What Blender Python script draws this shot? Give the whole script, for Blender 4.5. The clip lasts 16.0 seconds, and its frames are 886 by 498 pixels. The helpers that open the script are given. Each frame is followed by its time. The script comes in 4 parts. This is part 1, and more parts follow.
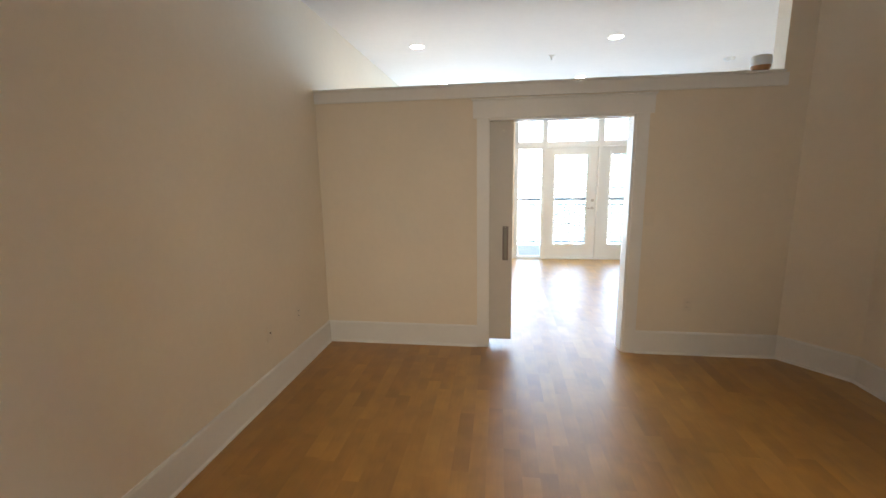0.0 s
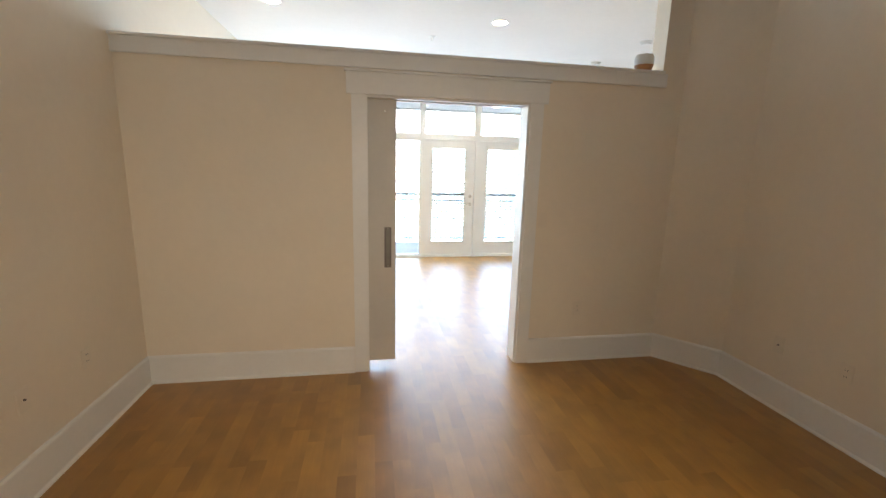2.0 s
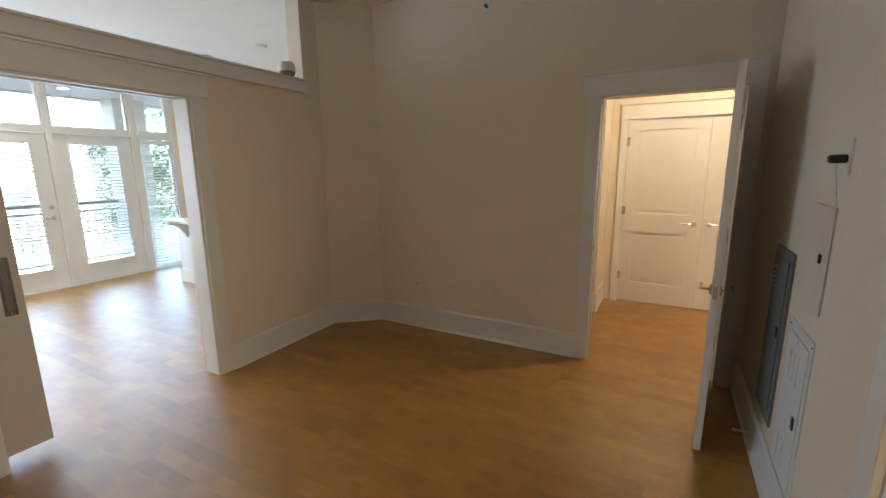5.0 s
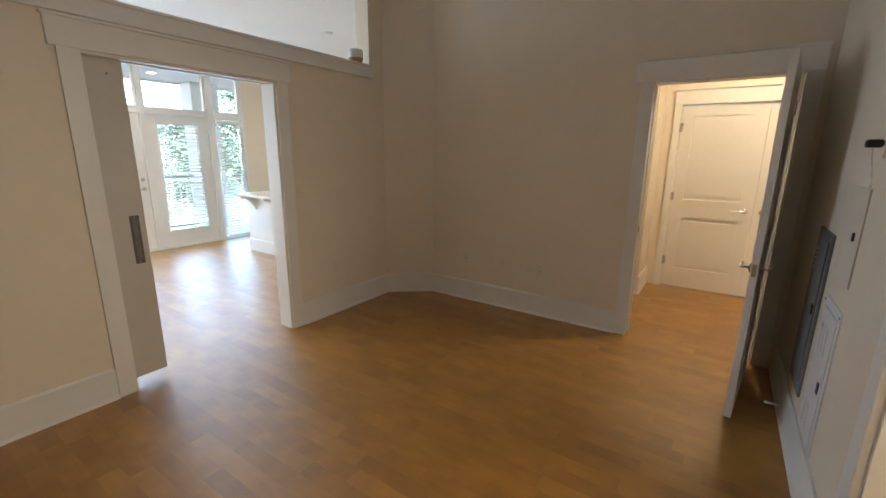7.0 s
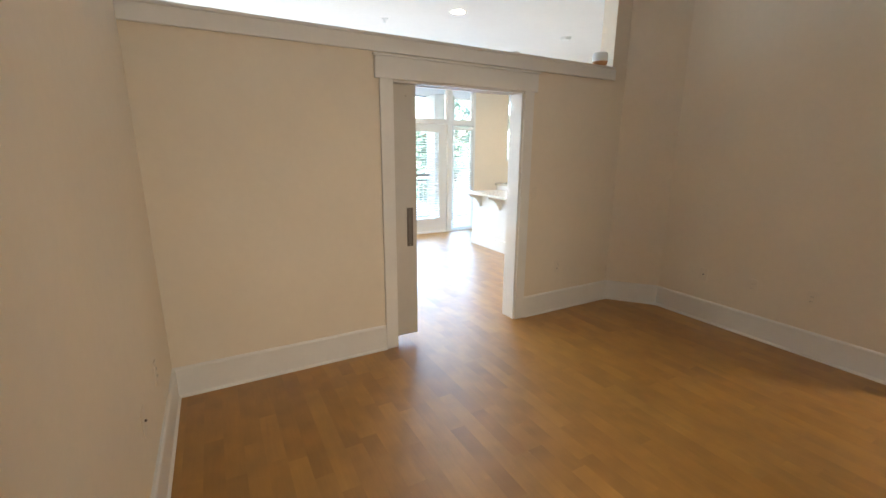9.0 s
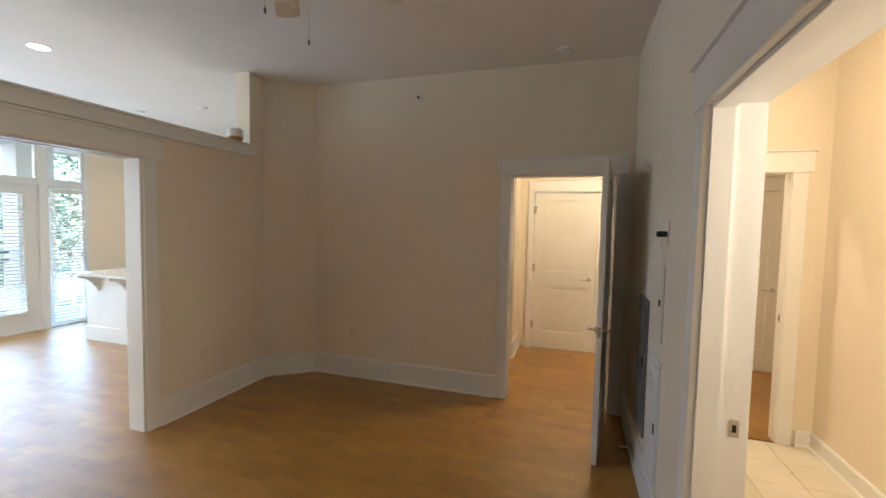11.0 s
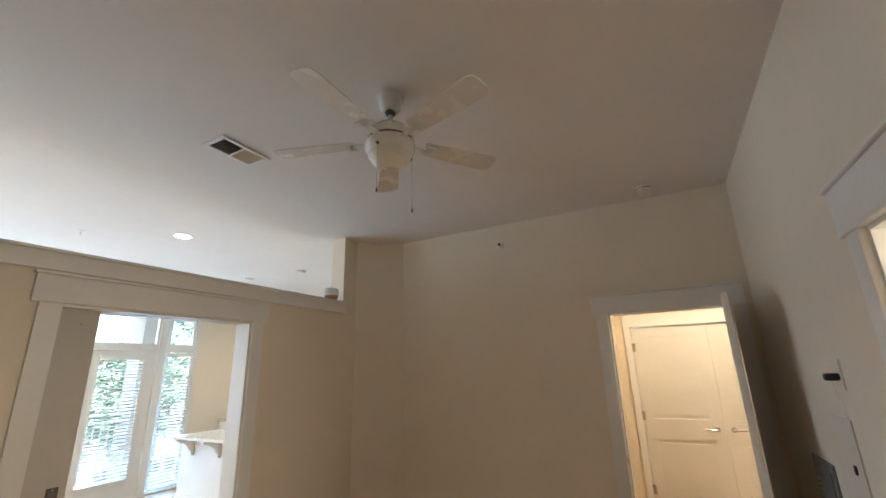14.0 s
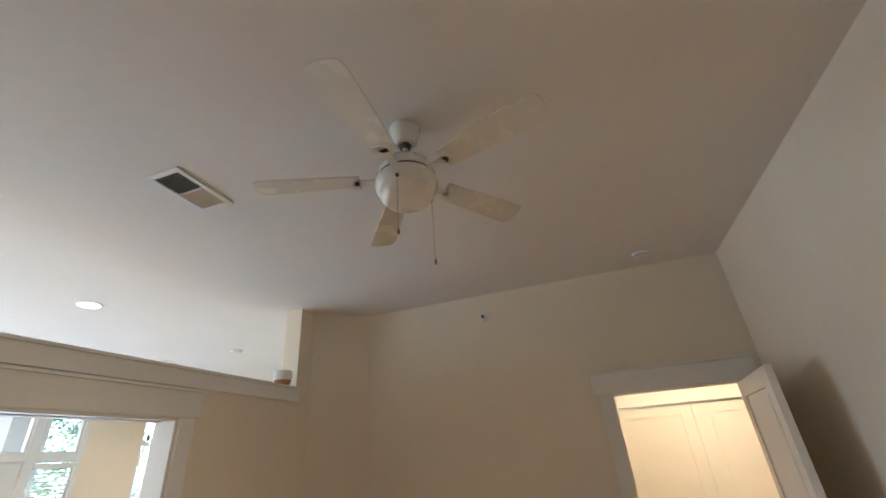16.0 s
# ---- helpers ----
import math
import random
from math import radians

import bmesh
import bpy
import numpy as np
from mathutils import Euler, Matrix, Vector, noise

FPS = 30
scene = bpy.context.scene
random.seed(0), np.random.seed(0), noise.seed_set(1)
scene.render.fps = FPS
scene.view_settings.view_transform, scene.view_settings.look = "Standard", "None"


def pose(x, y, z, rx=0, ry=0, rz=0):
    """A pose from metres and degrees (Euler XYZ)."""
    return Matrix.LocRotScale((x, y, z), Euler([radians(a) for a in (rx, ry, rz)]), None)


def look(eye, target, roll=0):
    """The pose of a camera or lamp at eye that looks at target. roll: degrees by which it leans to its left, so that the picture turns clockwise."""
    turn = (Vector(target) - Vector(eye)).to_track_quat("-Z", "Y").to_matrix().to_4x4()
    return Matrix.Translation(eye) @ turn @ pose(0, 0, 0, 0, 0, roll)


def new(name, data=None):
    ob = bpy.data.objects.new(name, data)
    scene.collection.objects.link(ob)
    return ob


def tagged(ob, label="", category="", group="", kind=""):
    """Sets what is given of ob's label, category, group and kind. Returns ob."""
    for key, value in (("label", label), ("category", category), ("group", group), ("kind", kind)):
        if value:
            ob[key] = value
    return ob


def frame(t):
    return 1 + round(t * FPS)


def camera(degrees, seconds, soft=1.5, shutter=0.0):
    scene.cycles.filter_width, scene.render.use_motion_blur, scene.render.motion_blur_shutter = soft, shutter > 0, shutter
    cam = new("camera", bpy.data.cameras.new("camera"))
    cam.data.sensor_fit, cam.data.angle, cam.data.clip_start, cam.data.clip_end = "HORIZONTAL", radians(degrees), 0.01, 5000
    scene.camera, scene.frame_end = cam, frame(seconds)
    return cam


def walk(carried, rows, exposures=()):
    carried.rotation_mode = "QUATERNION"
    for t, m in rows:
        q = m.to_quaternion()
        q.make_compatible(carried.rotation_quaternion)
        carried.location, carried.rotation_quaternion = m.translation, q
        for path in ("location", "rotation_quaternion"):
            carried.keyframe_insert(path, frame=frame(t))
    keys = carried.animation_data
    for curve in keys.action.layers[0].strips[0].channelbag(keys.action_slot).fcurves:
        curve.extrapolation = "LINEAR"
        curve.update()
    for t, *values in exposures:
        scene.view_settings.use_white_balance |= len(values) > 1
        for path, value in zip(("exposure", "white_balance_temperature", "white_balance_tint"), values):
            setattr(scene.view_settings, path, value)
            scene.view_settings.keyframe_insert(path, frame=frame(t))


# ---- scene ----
cam = camera(93.8, 16.0)
PATH = [
    (0, (-0.058, 0.087, 1.586), (-0.329, 2.037, 1.234), -0.9),
    (0.5, (0.019, 0.268, 1.593), (-0.161, 2.222, 1.207), -0.7),
    (1, (0.044, 0.383, 1.585), (0.012, 2.34, 1.17), -0.1),
    (1.5, (0.01, 0.539, 1.556), (0.151, 2.494, 1.161), 0.7),
    (2, (-0.129, 0.717, 1.567), (0.21, 2.651, 1.185), 1.5),
    (2.5, (-0.207, 0.871, 1.563), (0.324, 2.769, 1.226), 1.0),
    (3, (-0.271, 1.02, 1.572), (0.603, 2.79, 1.245), -0.6),
    (3.5, (-0.406, 1.081, 1.556), (0.988, 2.468, 1.19), -1.2),
    (4, (-0.588, 0.998, 1.563), (1.096, 2.009, 1.187), -0.7),
    (4.2, (-0.612, 0.899, 1.555), (1.097, 1.876, 1.2), -0.7),
    (6.3, (-1.049, 0.811, 1.564), (0.685, 1.696, 1.106), 0.2),
    (6.5, (-1.063, 0.803, 1.555), (0.656, 1.719, 1.099), 0.6),
    (7, (-1.062, 0.771, 1.528), (0.553, 1.859, 1.075), 0.6),
    (7.5, (-1.143, 0.769, 1.546), (0.323, 2.048, 1.084), 0.9),
    (8, (-1.273, 0.828, 1.571), (-0.051, 2.334, 1.083), 1.3),
    (8.5, (-1.36, 0.846, 1.561), (-0.469, 2.572, 1.085), 0.9),
    (9, (-1.353, 0.847, 1.558), (-0.413, 2.551, 1.099), 0.3),
    (9.5, (-1.27, 0.826, 1.582), (0.098, 2.215, 1.139), 0.3),
    (10, (-1.182, 0.789, 1.549), (0.522, 1.735, 1.104), 0.4),
    (10.2, (-1.157, 0.771, 1.548), (0.63, 1.543, 1.089), 0.4),
    (12.3, (-1.256, 0.742, 1.697), (0.573, 1.433, 2.118), -1.3),
    (12.5, (-1.255, 0.744, 1.696), (0.545, 1.481, 2.165), -1.3),
    (13, (-1.267, 0.772, 1.69), (0.478, 1.606, 2.201), -1.1),
    (13.5, (-1.266, 0.83, 1.676), (0.457, 1.703, 2.194), -1.2),
    (14, (-1.182, 0.921, 1.661), (0.527, 1.802, 2.211), -1.7),
    (14.5, (-1.061, 1.024, 1.706), (0.632, 1.891, 2.325), -2.3),
    (15, (-0.991, 1.137, 1.706), (0.696, 1.926, 2.437), -3.0),
    (15.5, (-0.962, 1.328, 1.74), (0.754, 1.961, 2.55), -4.2),
    (16, (-0.93, 1.472, 1.74), (0.782, 1.997, 2.63), -4.7),
]
EXPOSURE = [(0, 4.08, 6600, 11), (1, 4.18, 6600, 11), (2, 4.19, 6600, 11), (2.5, 4.17, 6600, 11), (3.2, 4.03, 6600, 11), (4, 3.79, 6600, 11), (6.5, 3.78, 6600, 11), (7.2, 3.93, 6600, 11), (8, 4.23, 6600, 11), (9, 4.33, 6600, 11), (9.5, 4.13, 6600, 11), (10.2, 3.93, 6600, 11), (12.5, 3.93, 6600, 11), (14, 3.98, 6600, 11), (16, 4.08, 6600, 11)]
walk(cam, [(t, look(eye, target, roll)) for t, eye, target, roll in PATH], EXPOSURE)

# ---- plan ----
XW, XE = -1.705, 2.605          # bedroom west and east faces
YS, YN = 0.300, 3.770            # bedroom south and north faces
TH = 0.16                       # thickness of the divider
H = 3.024                       # ceiling
LEDGE = 2.315                   # top of the half-high divider under its cap
WIN = 7.93                      # inner face of the glazed wall
YD = YN + TH

# ---- world, sun, exposure ----
world = bpy.data.worlds.new("world")
scene.world = world
world.use_nodes = True
wn = world.node_tree
sky = wn.nodes.new("ShaderNodeTexSky")
sky.sky_type = "NISHITA"
sky.sun_disc = False
sky.sun_elevation, sky.sun_rotation = radians(52), radians(200)
wn.links.new(sky.outputs[0], wn.nodes["Background"].inputs[0])
wn.nodes["Background"].inputs[1].default_value = 0.125

sun = new("sun", bpy.data.lights.new("sun", "SUN"))
sun.data.energy, sun.data.angle, sun.data.color = 2.6, radians(0.5), (1.0, 0.97, 0.92)
sun.matrix_world = look((0, 0, 0), (0.22, 0.62, -0.79))


def lamp(name, x, y, z, power, colour, size, spot=0):
    """A lamp that hangs under its fitting and shines down."""
    data = bpy.data.lights.new(name, "SPOT" if spot else "AREA")
    data.energy, data.color = power, colour
    if spot:
        data.spot_size, data.spot_blend, data.shadow_soft_size = radians(spot), 0.6, size
    else:
        data.shape, data.size = "DISK", size
    ob = new(name, data)
    ob.matrix_world = pose(x, y, z)
    return ob


WARM = (1.0, 0.85, 0.62)
lamp("hall_lamp", 3.35, 0.45, 2.90, 1.9, WARM, 0.30)
lamp("bath_lamp", 1.00, -0.45, 2.90, 0.8, (1.0, 0.86, 0.62), 0.24)
# Unseen fill without a fitting, added to brighten the bedroom through the bathroom doorway.
bath_fill = lamp("bath_fill_lamp", 0.22, -0.90, 2.0, 2.5, (1.0, 0.93, 0.80), 1.0)
bath_fill.matrix_world = look((0.22, -0.90, 2.0), (0.3, 3.8, 2.7))
DOWNLIGHTS = [(-1.01, 5.05), (1.166, 5.105), (-0.97, 6.97), (1.14, 7.0), (3.735, 6.738)]
for dx, dy in DOWNLIGHTS:
    lamp("downlight_lamp", dx, dy, 3.0, 2.4, (1.0, 0.86, 0.68), 0.06, 130)


def window_light(name, x0, x1, z0, z1, power, colour, drop=1.0):
    """The sky's light in a window's opening, shining into the room."""
    data = bpy.data.lights.new(name, "AREA")
    data.shape, data.size, data.size_y, data.energy, data.color = "RECTANGLE", x1 - x0, z1 - z0, power, colour
    ob = new(name, data)
    mid = (z0 + z1) / 2
    ob.matrix_world = look(((x0 + x1) / 2, WIN - 0.075, mid), ((x0 + x1) / 2, 0, mid - drop))


SKYLIGHT, SHADE = (0.52, 0.75, 1.0), (0.36, 0.64, 1.0)
# The west lamp is an added fill; its window is never seen.
window_light("added_west_sky_light", -1.50, 0.06, 0.40, 2.83, 4.0, SKYLIGHT)
window_light("sky_light_sidelight", 0.27, 0.70, 0.06, 2.02, 0.65, SHADE)
window_light("sky_light_door", 0.91, 1.50, 0.28, 1.91, 0.72, SHADE)
window_light("sky_light_blind_door", 1.89, 2.47, 0.28, 1.91, 1.1, SHADE)
window_light("sky_light_blind_sidelight", 2.76, 3.18, 0.06, 1.94, 1.1, SHADE)
window_light("sky_light_transoms", 0.27, 3.19, 2.14, 2.84, 1.2, SKYLIGHT)


# ---- materials ----
def material(name, colour, rough=0.5, metal=0.0, scale=6.0, var=0.06, bump=0.0, bump_scale=300.0, coat=0.0, rough_var=0.08, spec=0.5):
    """A painted, plastic or metal surface: blotches at two scales, uneven gloss and fine relief."""
    m = bpy.data.materials.new(name)
    m.use_nodes = True
    nt = m.node_tree
    n, l = nt.nodes, nt.links
    b = n["Principled BSDF"]
    geo = n.new("ShaderNodeNewGeometry")
    big = n.new("ShaderNodeTexNoise")
    big.inputs["Scale"].default_value, big.inputs["Detail"].default_value = scale, 3
    fine = n.new("ShaderNodeTexNoise")
    fine.inputs["Scale"].default_value, fine.inputs["Detail"].default_value = scale * 14, 2
    for t in (big, fine):
        l.new(geo.outputs["Position"], t.inputs["Vector"])
    mix = n.new("ShaderNodeMath")
    mix.operation = "MULTIPLY_ADD"
    mix.inputs[1].default_value = 0.4
    l.new(fine.outputs[0], mix.inputs[0])
    l.new(big.outputs[0], mix.inputs[2])
    ramp = n.new("ShaderNodeMapRange")
    ramp.inputs[1].default_value, ramp.inputs[2].default_value = 0.45, 0.95
    ramp.inputs[3].default_value, ramp.inputs[4].default_value = 1 - var, 1 + var
    l.new(mix.outputs[0], ramp.inputs[0])
    sc = n.new("ShaderNodeVectorMath")
    sc.operation = "SCALE"
    sc.inputs[0].default_value = colour
    l.new(ramp.outputs[0], sc.inputs["Scale"])
    l.new(sc.outputs[0], b.inputs["Base Color"])
    rr = n.new("ShaderNodeMapRange")
    rr.inputs[1].default_value, rr.inputs[2].default_value = 0.3, 0.7
    rr.inputs[3].default_value, rr.inputs[4].default_value = max(0.02, rough - rough_var), min(1, rough + rough_var)
    l.new(big.outputs[0], rr.inputs[0])
    l.new(rr.outputs[0], b.inputs["Roughness"])
    b.inputs["Metallic"].default_value = metal
    b.inputs["Coat Weight"].default_value = coat
    b.inputs["Specular IOR Level"].default_value = spec
    if bump:
        g = n.new("ShaderNodeTexNoise")
        g.inputs["Scale"].default_value, g.inputs["Detail"].default_value = bump_scale, 2
        l.new(geo.outputs["Position"], g.inputs["Vector"])
        bp = n.new("ShaderNodeBump")
        bp.inputs["Strength"].default_value, bp.inputs["Distance"].default_value = bump, 0.002
        l.new(g.outputs[0], bp.inputs["Height"])
        l.new(bp.outputs[0], b.inputs["Normal"])
    return m


def glowing(name, colour, strength):
    m = bpy.data.materials.new(name)
    m.use_nodes = True
    b = m.node_tree.nodes["Principled BSDF"]
    b.inputs["Base Color"].default_value = (0.8, 0.8, 0.8, 1)
    b.inputs["Emission Color"].default_value = (*colour, 1)
    b.inputs["Emission Strength"].default_value = strength
    return m


def glass_material(name, colour=(0.93, 0.97, 0.97)):
    m = bpy.data.materials.new(name)
    m.use_nodes = True
    b = m.node_tree.nodes["Principled BSDF"]
    b.inputs["Base Color"].default_value = (*colour, 1)
    b.inputs["Roughness"].default_value = 0.0
    b.inputs["Transmission Weight"].default_value = 1.0
    b.inputs["IOR"].default_value = 1.45
    return m


def wood_floor(name):
    """Oiled oak strips: a tone for each strip, long grain, darker figure and small knots."""
    m = bpy.data.materials.new(name)
    m.use_nodes = True
    nt = m.node_tree
    n, l = nt.nodes, nt.links
    b = n["Principled BSDF"]
    geo, info = n.new("ShaderNodeNewGeometry"), n.new("ShaderNodeObjectInfo")
    tone = n.new("ShaderNodeMath")
    tone.operation = "ADD"
    l.new(info.outputs["Random"], tone.inputs[0])
    l.new(geo.outputs["Random Per Island"], tone.inputs[1])
    fr = n.new("ShaderNodeMath")
    fr.operation = "FRACT"
    l.new(tone.outputs[0], fr.inputs[0])
    # each strip takes its own stretch of the grain
    shift = n.new("ShaderNodeVectorMath")
    shift.operation = "MULTIPLY_ADD"
    shift.inputs[1].default_value = (7.3, 19.1, 3.7)
    l.new(fr.outputs[0], shift.inputs[0])
    l.new(geo.outputs["Position"], shift.inputs[2])
    mp = n.new("ShaderNodeMapping")
    mp.inputs["Scale"].default_value = (1.0, 0.09, 1.0)
    l.new(shift.outputs[0], mp.inputs[0])
    grain = n.new("ShaderNodeTexNoise")
    grain.inputs["Scale"].default_value, grain.inputs["Detail"].default_value, grain.inputs["Roughness"].default_value = 70, 5, 0.65
    l.new(mp.outputs[0], grain.inputs["Vector"])
    figure = n.new("ShaderNodeTexNoise")
    figure.inputs["Scale"].default_value, figure.inputs["Detail"].default_value, figure.inputs["Distortion"].default_value = 9, 3, 1.2
    l.new(mp.outputs[0], figure.inputs["Vector"])
    cloud = n.new("ShaderNodeTexNoise")
    cloud.inputs["Scale"].default_value, cloud.inputs["Detail"].default_value = 5.0, 2
    l.new(shift.outputs[0], cloud.inputs["Vector"])
    ramp = n.new("ShaderNodeValToRGB")
    e = ramp.color_ramp.elements
    e[0].position, e[0].color = 0.0, (0.300, 0.130, 0.016, 1)
    e[1].position, e[1].color = 1.0, (0.475, 0.240, 0.044, 1)
    mid = e.new(0.5)
    mid.color = (0.383, 0.179, 0.026, 1)
    mixed = n.new("ShaderNodeMath")
    mixed.operation = "MULTIPLY_ADD"
    mixed.inputs[1].default_value = 0.5
    l.new(fr.outputs[0], mixed.inputs[0])
    half = n.new("ShaderNodeMath")
    half.operation = "MULTIPLY_ADD"
    half.inputs[1].default_value = 0.5
    half.inputs[2].default_value = -0.02
    l.new(figure.outputs[0], half.inputs[0])
    l.new(half.outputs[0], mixed.inputs[2])
    l.new(mixed.outputs[0], ramp.inputs[0])
    dark = n.new("ShaderNodeMapRange")
    dark.inputs[1].default_value, dark.inputs[2].default_value = 0.3, 0.7
    dark.inputs[3].default_value, dark.inputs[4].default_value = 0.93, 1.05
    l.new(grain.outputs[0], dark.inputs[0])
    cl = n.new("ShaderNodeMapRange")
    cl.inputs[1].default_value, cl.inputs[2].default_value = 0.3, 0.7
    cl.inputs[3].default_value, cl.inputs[4].default_value = 0.84, 1.14
    l.new(cloud.outputs[0], cl.inputs[0])
    mul = n.new("ShaderNodeMath")
    mul.operation = "MULTIPLY"
    l.new(dark.outputs[0], mul.inputs[0])
    l.new(cl.outputs[0], mul.inputs[1])
    sc = n.new("ShaderNodeVectorMath")
    sc.operation = "SCALE"
    l.new(ramp.outputs[0], sc.inputs[0])
    l.new(mul.outputs[0], sc.inputs["Scale"])
    l.new(sc.outputs[0], b.inputs["Base Color"])
    rr = n.new("ShaderNodeMapRange")
    rr.inputs[1].default_value, rr.inputs[2].default_value = 0.3, 0.7
    rr.inputs[3].default_value, rr.inputs[4].default_value = 0.42, 0.52
    l.new(figure.outputs[0], rr.inputs[0])
    l.new(rr.outputs[0], b.inputs["Roughness"])
    b.inputs["Specular IOR Level"].default_value = 0.4
    b.inputs["Coat Weight"].default_value, b.inputs["Coat Roughness"].default_value, b.inputs["Coat IOR"].default_value = 1.0, 0.40, 1.5
    bp = n.new("ShaderNodeBump")
    bp.inputs["Strength"].default_value, bp.inputs["Distance"].default_value = 0.035, 0.0015
    l.new(grain.outputs[0], bp.inputs["Height"])
    l.new(bp.outputs[0], b.inputs["Normal"])
    return m


PAINT = material("wall_paint", (0.834, 0.74, 0.605), 0.75, scale=1.6, var=0.03, bump=0.12, bump_scale=220)
CEIL = material("ceiling_paint", (0.83, 0.80, 0.765), 0.85, scale=1.2, var=0.03, bump=0.15, bump_scale=180)
TRIM = material("trim_paint", (0.84, 0.82, 0.78), 0.42, scale=3, var=0.03, bump=0.04, bump_scale=90)
DOOR = material("door_paint", (0.80, 0.77, 0.71), 0.45, scale=3, var=0.03, bump=0.05, bump_scale=140)
PANEL = material("slab_door_paint", (0.62, 0.58, 0.52), 0.5, scale=2, var=0.04, bump=0.05, bump_scale=120)
WHITE = material("white_plastic", (0.82, 0.81, 0.78), 0.35, scale=20, var=0.02)
ENAMEL = material("fan_enamel", (0.83, 0.83, 0.80), 0.25, scale=10, var=0.02)
FROST = material("frosted_glass", (0.86, 0.84, 0.79), 0.3, scale=10, var=0.02)
NICKEL = material("satin_nickel", (0.55, 0.52, 0.48), 0.32, 1.0, scale=30, var=0.06)
BRONZE = material("dull_bronze", (0.16, 0.14, 0.125), 0.42, 0.8, scale=30, var=0.12)
BRONZE_LIGHT = material("worn_bronze", (0.20, 0.185, 0.17), 0.4, 0.7, scale=25, var=0.12)
GREY = material("grey_enamel_steel", (0.21, 0.215, 0.215), 0.45, 0.1, scale=8, var=0.06)
BLACK = material("black_plastic", (0.02, 0.02, 0.02), 0.4, scale=20, var=0.1)
# Near-black colour that stands for the shade inside ducts, slots and holes.
DARK = material("cavity_shade", (0.015, 0.013, 0.012), 0.9, scale=20, var=0.1)
ALMOND = material("almond_plastic", (0.81, 0.72, 0.59), 0.4, scale=20, var=0.02)
LABEL = material("paper_label", (0.7, 0.68, 0.62), 0.6, scale=30, var=0.04)
INK = material("print_ink", (0.06, 0.06, 0.06), 0.6, scale=30, var=0.1)
TILE = material("bath_tile", (0.70, 0.64, 0.52), 0.35, scale=5, var=0.05)
GROUT = material("grout", (0.46, 0.41, 0.33), 0.9, scale=30, var=0.08)
STONE = material("counter_stone", (0.62, 0.56, 0.46), 0.25, scale=40, var=0.18)
VINYL = material("window_vinyl", (0.80, 0.80, 0.78), 0.4, scale=6, var=0.02)
SLAT = material("blind_slat", (0.80, 0.80, 0.77), 0.5, scale=12, var=0.03)
CONCRETE = material("balcony_concrete", (0.42, 0.41, 0.39), 0.9, scale=4, var=0.1, bump=0.2, bump_scale=60)
STUCCO = material("pale_stucco", (0.62, 0.62, 0.60), 0.9, scale=0.6, var=0.06, bump=0.2, bump_scale=30)
SIDING = material("blue_grey_siding", (0.42, 0.48, 0.50), 0.8, scale=0.7, var=0.08)
# Opaque panes: their pale reflections are put into this base colour.
OUTGLASS = material("facade_glass", (0.20, 0.30, 0.33), 0.08, scale=1, var=0.2)
IRON = material("grey_iron", (0.20, 0.22, 0.24), 0.45, 0.3, scale=20, var=0.15)
ASPHALT = material("asphalt", (0.06, 0.06, 0.06), 0.95, scale=0.5, var=0.15)
# Paler and bluer than plain leaves: outdoor haze is put into this colour.
LEAF = material("leaf_green", (0.15, 0.24, 0.19), 0.6, scale=2.5, var=0.35)
BARK = material("bark", (0.13, 0.10, 0.075), 0.9, scale=8, var=0.25, bump=0.5, bump_scale=40)
CANDLE_WOOD = material("turned_wood", (0.46, 0.22, 0.085), 0.45, scale=30, var=0.15)
GLASS = glass_material("window_glass")
OAK = wood_floor("oak_strip")
SUBFLOOR = material("subfloor_shadow", (0.10, 0.055, 0.022), 0.8, scale=10, var=0.1)
LENS = glowing("downlight_lens", (1.0, 0.90, 0.76), 2.5)
WARMLENS = glowing("warm_lens", (1.0, 0.75, 0.45), 0.8)


# ---- mesh helpers ----
def part(name, bm, mat, parent=None, label="", smooth=False):
    """Links a bmesh as one mesh object, under a thing or a part."""
    me = bpy.data.meshes.new(name)
    bm.normal_update()
    if smooth:
        for f in bm.faces:
            f.smooth = True
        for e in bm.edges:
            if len(e.link_faces) == 2 and e.calc_face_angle(0) > 0.6:
                e.smooth = False
    bm.to_mesh(me)
    bm.free()
    me.materials.append(mat)
    ob = new(name, me)
    ob.parent = parent
    if label:
        tagged(ob, label)
    return ob


def thing(name, label, category, m=None, group="", kind=""):
    ob = new(name)
    ob.empty_display_size = 0.05
    if m is not None:
        ob.matrix_world = m
    return tagged(ob, label, category, group, kind)


def box(x0, x1, y0, y1, z0, z1, bevel=0.0, bm=None):
    """A box with softened edges; adds to bm when given."""
    b = bmesh.new()
    bmesh.ops.create_cube(b, size=1, matrix=Matrix.LocRotScale(((x0 + x1) / 2, (y0 + y1) / 2, (z0 + z1) / 2), None, (x1 - x0, y1 - y0, z1 - z0)))
    if bevel:
        bmesh.ops.bevel(b, geom=b.edges[:], offset=bevel, segments=2, affect="EDGES", clamp_overlap=True)
    if bm is None:
        return b
    me = bpy.data.meshes.new("tmp")
    b.to_mesh(me)
    b.free()
    bm.from_mesh(me)
    bpy.data.meshes.remove(me)
    return bm


def boxes(*rows, bevel=0.0):
    bm = bmesh.new()
    for r in rows:
        box(*r, bevel=bevel, bm=bm)
    return bm


